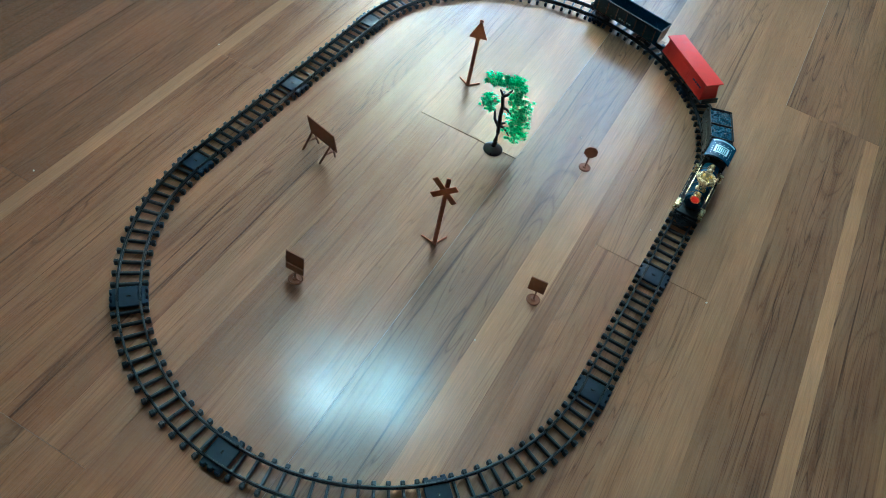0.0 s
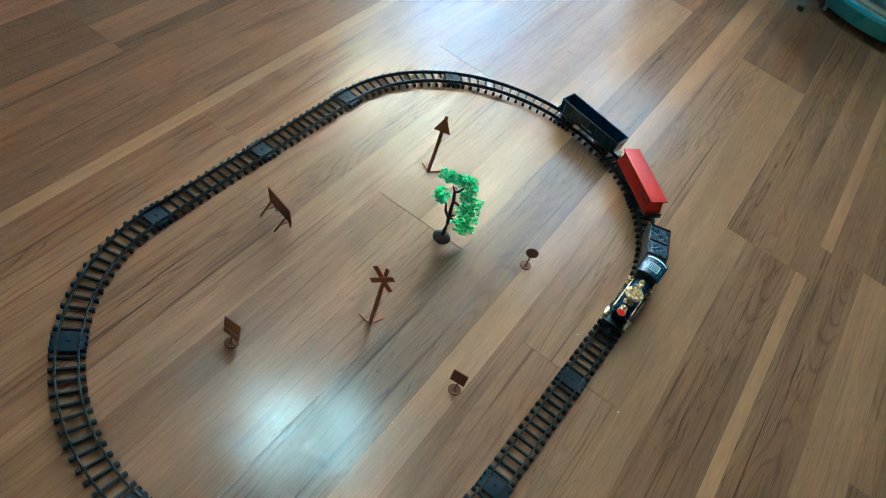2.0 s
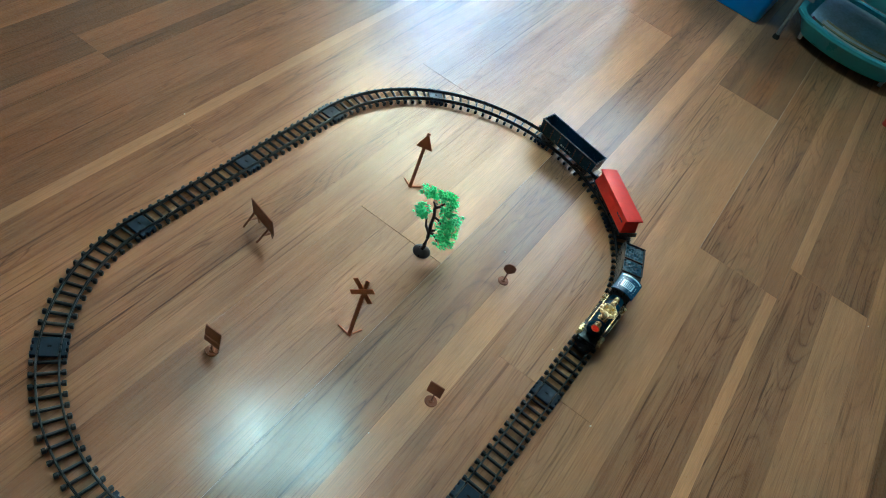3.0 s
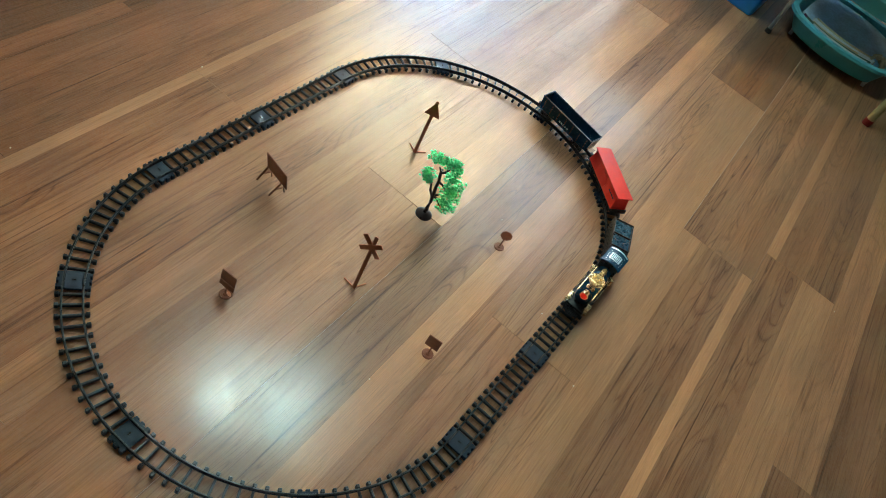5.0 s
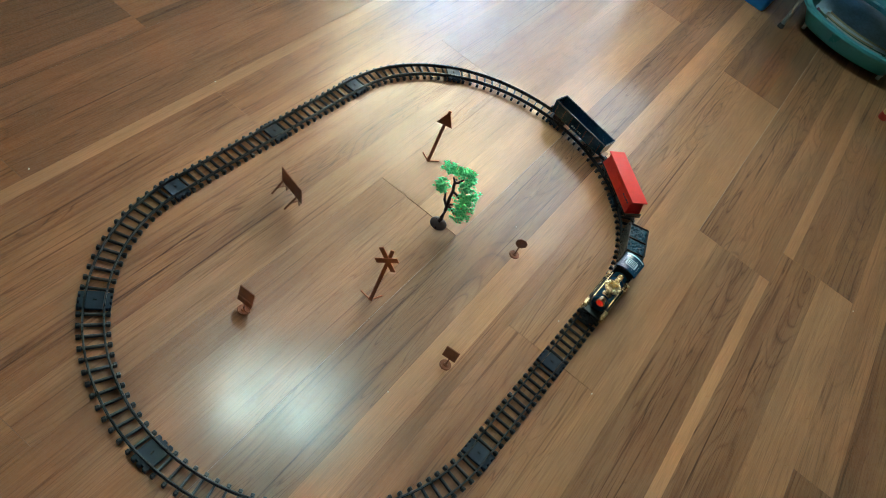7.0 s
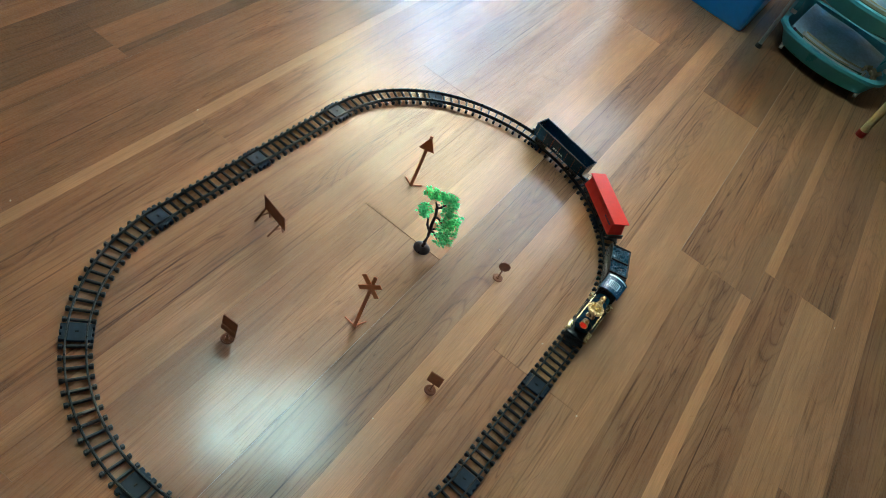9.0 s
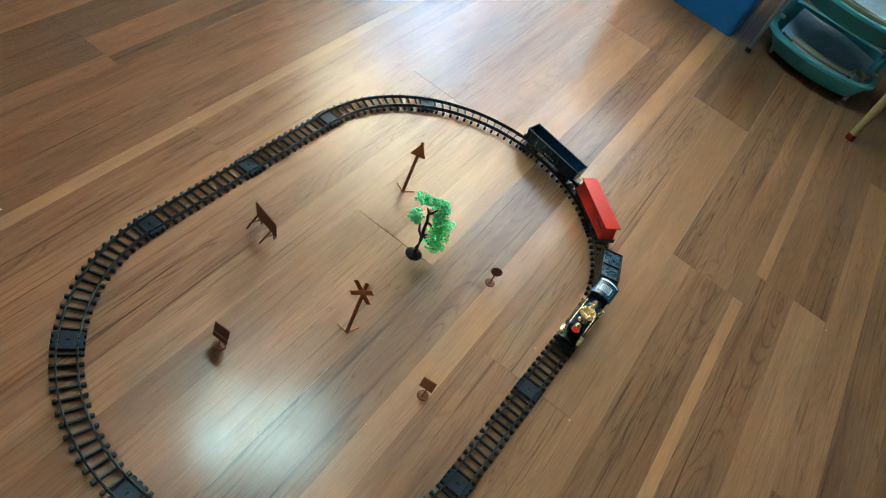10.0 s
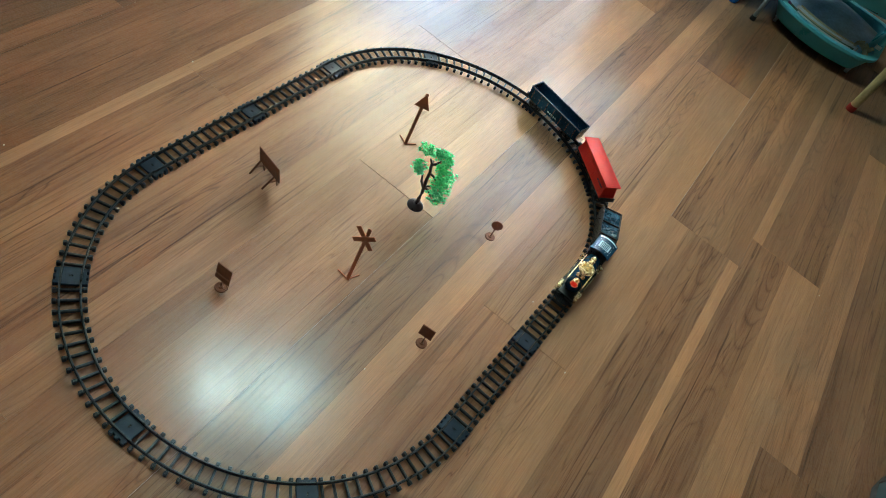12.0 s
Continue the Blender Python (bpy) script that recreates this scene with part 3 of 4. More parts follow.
def build_locomotive(m):
    car = thing("toy_locomotive", m, "black toy steam locomotive with gold chimney and trim", "toy train", "toy train")
    turn = Matrix.Rotation(math.pi / 2, 4, "Y")
    axis = Matrix.Translation((0, 0, 0.0425)) @ turn
    boiler = bmesh.new()
    lathe(boiler, [(0, -0.046), (0.0165, -0.046), (0.0165, 0.046), (0.0152, 0.0485), (0.0125, 0.0495), (0.0118, 0.0525), (0, 0.0535)], 36, axis)
    part("boiler", boiler, NAVY, car)
    for x in (-0.028, -0.004, 0.014, 0.042):
        bands = bmesh.new()
        lathe(bands, [(0.0164, x - 0.0009), (0.0171, x - 0.0007), (0.0171, x + 0.0007), (0.0164, x + 0.0009)], 36, axis)
        part("boiler_band", bands, BLACK, car)
    frame_bm = bmesh.new()
    box(frame_bm, (-0.012, 0, 0.0245), (0.150, 0.030, 0.006), 0.0008)
    for s in (-1, 1):
        box(frame_bm, (-0.002, s * 0.0185, 0.0285), (0.100, 0.008, 0.0018), 0.0004, seg=1)
    box(frame_bm, (0.0635, 0, 0.0235), (0.0050, 0.040, 0.0075), 0.0010)
    part("running_frame", frame_bm, BLACK, car)
    # slatted pilot
    pilot = bmesh.new()
    for i in range(-4, 5):
        y = i * 0.0044
        tip = 0.0835 - abs(i) * 0.0032
        rod(pilot, (0.066, y, 0.0215), (tip, y * 0.85, 0.0128), 0.0012, n=8)
    box(pilot, (0.067, 0, 0.0215), (0.006, 0.040, 0.003), 0.0006, seg=1)
    prism(pilot, [(-0.018, 0.0), (0.018, 0.0), (0.0, 0.0135)], Matrix.Translation((0.0675, 0, 0.0130)) @ Matrix.Rotation(-math.pi / 2, 4, "Z") @ Matrix.Rotation(-math.pi / 2, 4, "X"), 0.0022)
    part("pilot", pilot, BLACK, car, "slatted black pilot")
    # cab
    cab = bmesh.new()
    for s in (-1, 1):
        y = s * 0.0185
        box(cab, (-0.0655, y, 0.0365), (0.041, 0.0018, 0.023), 0.0004, seg=1)
        box(cab, (-0.0655, y, 0.0665), (0.041, 0.0018, 0.0060), 0.0004, seg=1)
        for x in (-0.0840, -0.0655, -0.0470):
            box(cab, (x, y, 0.0556), (0.0045, 0.0018, 0.0165), 0.0004, seg=1)
    box(cab, (-0.0458, 0, 0.0480), (0.0018, 0.0365, 0.046), 0.0004, seg=1)
    box(cab, (-0.0655, 0, 0.0262), (0.042, 0.036, 0.002), 0.0004, seg=1)
    part("cab", cab, BLACK, car)
    roof = part("cab_roof", arch(bmesh.new(), -0.0935, -0.0425, 0.0225, 0.0685, 0.0085, 0.0014), NAVY, car, "curved blue-black cab roof")

    def roof_strip(bm, x0, x1, y0, y1, n=6):
        for i in range(n):
            a, b = y0 + (y1 - y0) * i / n, y0 + (y1 - y0) * (i + 1) / n
            q = [(x0, a), (x1, a), (x1, b), (x0, b)]
            lo = [bm.verts.new((x, y, roof_z(y) - 0.0002)) for x, y in q]
            hi = [bm.verts.new((x, y, roof_z(y) + 0.0004)) for x, y in q]
            bm.faces.new(hi)
            for k in range(4):
                bm.faces.new((lo[k], lo[(k + 1) % 4], hi[(k + 1) % 4], hi[k]))
        return bm

    panel = bmesh.new()
    for x0, x1, y0, y1 in ((-0.0750, -0.0730, -0.0120, 0.0120), (-0.0570, -0.0550, -0.0120, 0.0120), (-0.0730, -0.0570, -0.0120, -0.0090), (-0.0730, -0.0570, 0.0090, 0.0120)):
        roof_strip(panel, x0, x1, y0, y1, 3)
    for i in range(5):
        y = -0.0066 + 0.0033 * i
        roof_strip(panel, -0.0712, -0.0588, y - 0.0009, y + 0.0009, 1)
    part("roof_panel", panel, SILVER, roof, "silver printed panel with bars")
    part("rear_stripe", roof_strip(bmesh.new(), -0.0905, -0.0870, -0.0195, 0.0195, 8), SILVER, roof, "silver stripe")
    rivets = bmesh.new()
    for i in range(5):
        for x in (-0.0790, -0.0505):
            y = -0.0150 + 0.0075 * i
            rod(rivets, (x, y, roof_z(y) - 0.0003), (x, y, roof_z(y) + 0.0005), 0.0007, n=6)
    for s in (-1, 1):
        for x in (-0.0700, -0.0640, -0.0580):
            rod(rivets, (x, s * 0.0160, roof_z(0.016) - 0.0003), (x, s * 0.0160, roof_z(0.016) + 0.0006), 0.0007, n=6)
    part("rivets", rivets, SILVER, roof, "silver rivets")
    # chimney, bell, domes
    ch = bmesh.new()
    lathe(ch, [(0.0, 0.054), (0.0092, 0.054), (0.0092, 0.0575), (0.0068, 0.059), (0.0066, 0.066), (0.0085, 0.0705), (0.0128, 0.0765), (0.0160, 0.0795), (0.0166, 0.0815), (0.0166, 0.0835), (0.0152, 0.0850), (0.0126, 0.0852), (0.0112, 0.0842), (0.0104, 0.0800), (0.0085, 0.0730), (0.0, 0.0715)], 36, Matrix.Translation((0.0280, 0, 0)))
    part("chimney", ch, GOLD, car, "flared gold chimney")
    bell = bmesh.new()
    for s in (-1, 1):
        rod(bell, (0.004, s * 0.0058, 0.0560), (0.004, s * 0.0052, 0.0685), 0.0011, n=8)
    rod(bell, (0.004, -0.0056, 0.0680), (0.004, 0.0056, 0.0680), 0.0010, n=8)
    lathe(bell, [(0.0, 0.0685), (0.0022, 0.0680), (0.0030, 0.0645), (0.0048, 0.0605), (0.0044, 0.0602), (0.0, 0.0630)], 20, Matrix.Translation((0.004, 0, 0)))
    part("bell", bell, GOLD, car, "gold bell")
    for x in (-0.0160, -0.0295):
        d = bmesh.new()
        lathe(d, [(0.0066, 0.0560), (0.0064, 0.0585), (0.0050, 0.0600), (0.0050, 0.0640), (0.0042, 0.0668), (0.0024, 0.0684), (0.0, 0.0690)], 24, Matrix.Translation((x, 0, 0)))
        part("dome", d, GOLD, car, "gold steam dome")
    # headlight
    hl = bmesh.new()
    hm = Matrix.Translation((0.0530, 0, 0.0600)) @ turn
    lathe(hl, [(0.0, -0.006), (0.0062, -0.006), (0.0072, 0.004), (0.0084, 0.006), (0.0084, 0.0085), (0.0072, 0.0088), (0.0066, 0.0070), (0.0, 0.0068)], 28, hm)
    box(hl, (0.0510, 0, 0.0535), (0.006, 0.008, 0.004), 0.0006, seg=1)
    light = part("headlight", hl, GOLD, car, "gold ringed headlight")
    lens = bmesh.new()
    lathe(lens, [(0.0064, 0.0074), (0.0052, 0.0094), (0.0028, 0.0106), (0.0, 0.0110)], 24, hm)
    part("lens", lens, RED_LENS, light, "glowing red lens")
    # cylinders, rods, side tanks
    for s in (-1, 1):
        y = s * 0.0205
        cyl = bmesh.new()
        rod(cyl, (0.0340, y, 0.0215), (0.0580, y, 0.0215), 0.0050, n=20)
        box(cyl, (0.046, y, 0.0275), (0.019, 0.0086, 0.005), 0.0010)
        for x in (0.0345, 0.0575):
            rod(cyl, (x - 0.0008, y, 0.0215), (x + 0.0008, y, 0.0215), 0.0058, n=20)
        part("steam_cylinder", cyl, GOLD, car, "gold steam cylinder")
        rods = bmesh.new()
        box(rods, (0.006, s * 0.0215, 0.0200), (0.062, 0.0016, 0.0026), 0.0004, seg=1)
        box(rods, (-0.010, s * 0.0232, 0.0232), (0.044, 0.0012, 0.0018), 0.0003, Matrix.Rotation(0.08, 4, "Y"), 1)
        for x in (-0.038, -0.012, 0.014):
            rod(rods, (x, s * 0.0196, 0.0200), (x, s * 0.0234, 0.0200), 0.0016, n=10)
        part("side_rod", rods, GOLD, car, "gold side rod")
        tank = bmesh.new()
        lathe(tank, [(0.0, 0.0280), (0.0038, 0.0280), (0.0038, 0.0305), (0.0032, 0.0310), (0.0032, 0.0420), (0.0040, 0.0425), (0.0040, 0.0445), (0.0022, 0.0462), (0.0, 0.0466)], 18, Matrix.Translation((-0.0420, s * 0.0222, 0)))
        part("side_tank", tank, GOLD, car, "gold side tank")
        rail = bmesh.new()
        rod(rail, (-0.042, s * 0.0172, 0.0500), (0.046, s * 0.0172, 0.0500), 0.0008, n=8)
        part("handrail", rail, GOLD, car, "thin gold handrail")
    wheels(car, WHEEL_BIG, 0.0095, (-0.038, -0.012, 0.014))
    wheels(car, WHEEL_SMALL, 0.0066, (0.040, 0.056, -0.068))
    coupler(car, -0.088, -1)
    return car


def on_arc(deg, pull=0.0):
    a = radians(deg)
    return pose((RADIUS - pull) * math.cos(a), HALF + (RADIUS - pull) * math.sin(a), LIFT, 0, 0, deg - 90)


build_locomotive(pose(RADIUS, 0.203, LIFT, 0, 0, -90))
build_tender(on_arc(19.4, 0.001))
build_red_car(on_arc(48.9, 0.004))
build_gondola(on_arc(79.2, 0.004))


# ---- signs and tree ----
def prong_foot(bm, angles, z=0.0018):
    for a in angles:
        v = Vector((math.cos(radians(a)), math.sin(radians(a)), 0))
        m = Matrix.Translation(v * 0.012 + Vector((0, 0, z))) @ Matrix.Rotation(radians(a), 4, "Z")
        box(bm, (0, 0, 0), (0.026, 0.0022, 0.0034), 0.0004, m, 1)
    return bm


def post_part(parent, top, w=0.0068):
    bm = bmesh.new()
    for s in (-1, 1):
        box(bm, (s * (w / 2 - 0.0006), 0, top / 2), (0.0012, 0.0032, top), 0.0003, seg=1)
    box(bm, (0, 0, top / 2), (w - 0.0016, 0.0016, top), 0.0)
    return part("post", bm, BROWN, parent)


def triangle_sign(m):
    sg = thing("triangle_sign", m, "tall brown plastic toy post with triangular sign", "toy sign", "toy railway signs")
    post_part(sg, 0.1455)
    part("sign_plate", prism(bmesh.new(), [(-0.0165, 0.1095), (0.0165, 0.1095), (0.0014, 0.1430), (-0.0014, 0.1430)], Matrix.Translation((0, -0.0026, 0)), 0.0018), BROWN, sg, "triangular plate")
    part("foot", prong_foot(bmesh.new(), (134, 32)), BROWN, sg, "two-pronged foot")


def crossing_sign(m):
    sg = thing("crossing_sign", m, "brown plastic toy level crossing sign with crossed boards", "toy sign", "toy railway signs")
    post_part(sg, 0.1475)
    for a, dy, l in ((-46, -0.0022, 0.052), (40, -0.0040, 0.046)):
        part("cross_board", B((-0.002, dy, 0.1225), (l, 0.0017, 0.0098), 0.0004, Matrix.Rotation(radians(-a), 4, "Y"), 1), BROWN, sg)
    part("foot", prong_foot(bmesh.new(), (166, 61)), BROWN, sg, "two-pronged foot")


def disc_base(parent, r):
    bm = bmesh.new()
    lathe(bm, [(0, 0), (r, 0), (r, 0.0016), (r * 0.86, 0.0026), (r * 0.80, 0.0018), (r * 0.4, 0.0018), (r * 0.3, 0.0036), (0, 0.0038)], 28)
    return part("base", bm, SIGN_BROWN, parent, "round base")


def small_sign(name, m, label, plate, slot=False, post=0.03):
    sg = thing(name, m, label, "toy sign", "toy railway signs")
    disc_base(sg, 0.0108)
    part("post", B((0, 0, post / 2), (0.0026, 0.0022, post), 0.0003, seg=1), SIGN_BROWN, sg)
    for outline in plate:
        part("sign_plate", prism(bmesh.new(), outline, Matrix.Translation((0, -0.0021, 0)), 0.0016), SIGN_BROWN, sg)
    if slot:
        bm = bmesh.new()
        path = [(Vector((0.006 + 0.0075 * math.cos(a), -0.001, 0.0105 + 0.0075 * math.sin(a))), Vector((math.cos(a), 0, 0))) for a in [2 * math.pi * i / 20 for i in range(20)]]
        for (p, _), (q, _) in zip(path, path[1:] + path[:1]):
            rod(bm, p, q, 0.0009, n=6)
        part("ring", bm, SIGN_BROWN, sg)


triangle_sign(pose(-0.1096, 0.2151, 0, 0, 0, 20))
crossing_sign(pose(0.0371, -0.1523, 0, 0, 0, 9))
small_sign("split_board_sign", pose(-0.0915, -0.3330, 0, 0, 0, 4), "small brown toy sign with a split rectangular board", [
    [(-0.0145, 0.0355), (0.0150, 0.0355), (0.0150, 0.0610), (-0.0145, 0.0610)], [(-0.0145, 0.0215), (0.0150, 0.0215), (0.0150, 0.0335), (-0.0145, 0.0335)]], True, 0.05)
small_sign("square_board_sign", pose(0.2120, -0.1525, 0, 0, 0, 8), "small brown toy sign with a plain rectangular board", [
    [(-0.0145, 0.0240), (0.0110, 0.0240), (0.0110, 0.0520), (-0.0145, 0.0520)]], False, 0.045)
OCT = [(0.0122 * math.cos(radians(22.5 + 45 * i)), 0.0390 + 0.0128 * math.sin(radians(22.5 + 45 * i))) for i in range(8)]
small_sign("stop_sign", pose(0.1605, 0.1610, 0, 0, 0, 20), "small brown toy octagonal stop sign on a round base", [OCT], False, 0.04)


def build_billboard():
    sg = thing("billboard", pose(-0.2250, -0.1050, 0, 0, 0, -12), "brown plastic toy billboard leaning on two trestle stands", "toy sign", "toy railway signs")
    tilt = Matrix.Translation((0.0220, -0.0050, 0.0590)) @ Matrix.Rotation(radians(13), 4, "X")
    part("board", B((0, 0, 0), (0.0620, 0.0022, 0.0430), 0.0005, tilt, 1), SIGN_BROWN, sg)
    for top_x, foot_x in ((-0.0050, -0.0140), (0.0380, 0.0270)):
        st = bmesh.new()
        top = (top_x, 0.0016, 0.0470)
        for foot_y in (-0.0130, 0.0180):
            m, l = along((foot_x + (0.004 if foot_y > 0 else 0.0), foot_y, 0.0010), top)
            box(st, (0, 0, 0), (0.0030, 0.0034, l), 0.0004, m, 1)
        m, l = along((foot_x + 0.005, -0.0060, 0.0210), (foot_x + 0.007, 0.0100, 0.0210))
        box(st, (0, 0, 0), (0.0026, 0.0028, l), 0.0003, m, 1)
        part("stand", st, SIGN_BROWN, sg, "trestle stand")


build_billboard()


def tube(bm, pts, radii, n=10):
    rings = []
    for i, p in enumerate(pts):
        d = (Vector(pts[min(i + 1, len(pts) - 1)]) - Vector(pts[max(i - 1, 0)])).normalized()
        q = d.to_track_quat("Z", "Y").to_matrix()
        rings.append([bm.verts.new(Vector(p) + q @ Vector((radii[i] * math.cos(2 * math.pi * k / n), radii[i] * math.sin(2 * math.pi * k / n), 0))) for k in range(n)])
    for a, b in zip(rings, rings[1:]):
        for k in range(n):
            j = (k + 1) % n
            bm.faces.new((a[k], a[j], b[j], b[k]))
    bm.faces.new(rings[0][::-1])
    bm.faces.new(rings[-1])
    return bm


def leaf_clump(bm, rng, c, size):
    """One small moulded sprig: three pointed lobes, thin but solid."""
    rot = Euler((rng.uniform(-0.55, 0.55), rng.uniform(-0.55, 0.55), rng.uniform(0, 6.28))).to_matrix()
    pts = []
    for i in range(10):
        r = size * ((1.0 if i % 2 == 0 else 0.42) * rng.uniform(0.8, 1.15))
        a = 2 * math.pi * i / 10
        pts.append(Vector((r * math.cos(a), r * math.sin(a), 0)))
    top = [bm.verts.new(Vector(c) + rot @ (p + Vector((0, 0, -0.3 * p.length)))) for p in pts]
    t0 = bm.verts.new(Vector(c) + rot @ Vector((0, 0, size * 0.22)))
    b0 = bm.verts.new(Vector(c) + rot @ Vector((0, 0, -size * 0.22)))
    for i in range(10):
        j = (i + 1) % 10
        bm.faces.new((t0, top[i], top[j]))
        bm.faces.new((b0, top[j], top[i]))


def build_tree():
    tree = thing("toy_tree", pose(0.0093, 0.0954, 0, 0, 0, 30), "toy plastic tree with bright green leaf clusters", "toy tree")
    base = bmesh.new()
    lathe(base, [(0, 0), (0.0172, 0), (0.0172, 0.0018), (0.0150, 0.0042), (0.0090, 0.0062), (0.0056, 0.0085), (0.0, 0.0090)], 36)
    part("base", base, DARK_BROWN, tree, "round dark base")
    trunk = bmesh.new()
    tube(trunk, [(0, 0, 0.006), (0.0005, 0, 0.020), (0.0010, 0.001, 0.040), (-0.0010, 0, 0.060), (-0.0028, 0, 0.078), (-0.0032, 0, 0.098), (-0.0075, 0, 0.118), (-0.0070, 0, 0.128)], [0.0052, 0.0040, 0.0035, 0.0039, 0.0035, 0.0032, 0.0030, 0.0026])
    tube(trunk, [(0.0000, 0, 0.052), (-0.0105, 0.001, 0.069), (-0.0150, 0.001, 0.090)], [0.0034, 0.0028, 0.0014])
    tube(trunk, [(-0.0075, 0, 0.118), (0.000, 0, 0.123), (0.0060, 0, 0.134)], [0.0030, 0.0026, 0.0014])
    tube(trunk, [(-0.0080, 0, 0.122), (-0.0140, 0, 0.132)], [0.0026, 0.0012])
    tube(trunk, [(-0.0032, 0, 0.096), (0.005, -0.001, 0.093), (0.018, -0.002, 0.080)], [0.0030, 0.0022, 0.0010])
    tube(trunk, [(-0.0005, 0, 0.056), (0.008, -0.001, 0.054), (0.020, -0.002, 0.038)], [0.0030, 0.0022, 0.0012])
    tube(trunk, [(-0.0010, 0, 0.060), (0.009, 0.001, 0.062)], [0.0028, 0.0018])
    part("trunk", trunk, DARK_BROWN, tree, "branching dark brown trunk")
    rng = random.Random(5)
    groups = [[((-0.026, 0, 0.153), (0.012, 0.007, 0.009), 75), ((-0.008, 0, 0.148), (0.015, 0.007, 0.008), 85), ((0.010, 0, 0.151), (0.012, 0.007, 0.011), 75), ((0.021, 0, 0.138), (0.009, 0.006, 0.009), 34)],
              [((-0.027, 0, 0.106), (0.011, 0.007, 0.011), 80), ((-0.034, 0, 0.101), (0.008, 0.006, 0.007), 26), ((-0.021, 0, 0.090), (0.006, 0.005, 0.006), 16)],
              [((0.014, -0.002, 0.118), (0.010, 0.006, 0.011), 66), ((0.030, -0.002, 0.107), (0.013, 0.006, 0.015), 85), ((0.019, -0.003, 0.084), (0.012, 0.006, 0.014), 80), ((0.035, -0.003, 0.072), (0.012, 0.006, 0.018), 75), ((0.022, -0.003, 0.051), (0.012, 0.006, 0.013), 66), ((0.035, -0.003, 0.039), (0.012, 0.006, 0.011), 52)]]
    for blobs in groups:
        bm = bmesh.new()
        for c, s, n in blobs:
            for _ in range(n * 7 // 10):
                v = Vector([rng.gauss(0, 0.68) for _ in range(3)])
                if v.length > 1.35:
                    v *= 1.35 / v.length
                leaf_clump(bm, rng, (c[0] + v.x * s[0], c[1] + v.y * s[1], c[2] + v.z * s[2]), rng.uniform(0.0034, 0.0066))
        part("foliage", bm, LEAF, tree, "lacy bright green plastic leaves", 60)


build_tree()


def crumb(x, y, size, seed):
    """A tiny pale speck on the boards, shaped as a crumb."""
    rng = random.Random(seed)
    bm = bmesh.new()
    bmesh.ops.create_icosphere(bm, subdivisions=1, radius=size)
    for v in bm.verts:
        v.co *= rng.uniform(0.7, 1.25)
        v.co.z = max(v.co.z, -size * 0.5)
    ob = part("crumb", bm, CRUMB, None, sharp=20)
    ob.matrix_world = pose(x, y, size * 0.52, 0, 0, seed * 50)
    tagged(ob, "tiny pale speck on the laminate floor", "crumb", "crumbs on the floor")


# the last four stand in for pale chips at board corners
for _i, (_x, _y) in enumerate(((0.174, -0.268), (0.123, 0.227), (0.312, 0.097), (0.364, 0.060), (-0.521, 0.007), (0.4405, 0.010), (-0.524, -0.405), (0.812, 0.712))):
    crumb(_x, _y, 0.0015 + 0.0002 * (_i % 2), _i)


# ---- far side of the room ----
def rounded_outline(x0, x1, y0, y1, r, bow, n=6):
    """Corners rounded; the front (low y) bows outwards."""
    pts = []
    for cx, cy, a0 in ((x1 - r, y0 + r, -90), (x1 - r, y1 - r, 0), (x0 + r, y1 - r, 90), (x0 + r, y0 + r, 180)):
        for i in range(n + 1):
            a = radians(a0 + 90 * i / n)
            pts.append([cx + r * math.cos(a), cy + r * math.sin(a)])
    front = [[x0 + r + (x1 - x0 - 2 * r) * i / 10, y0] for i in range(1, 10)]
    pts += front
    xm, half = (x0 + x1) / 2, (x1 - x0) / 2
    for p in pts:
        w = max(0.0, 1 - (p[1] - y0) / (y1 - y0) * 2.0)
        p[1] -= bow * w * max(0.0, 1 - ((p[0] - xm) / half) ** 2)
    return pts


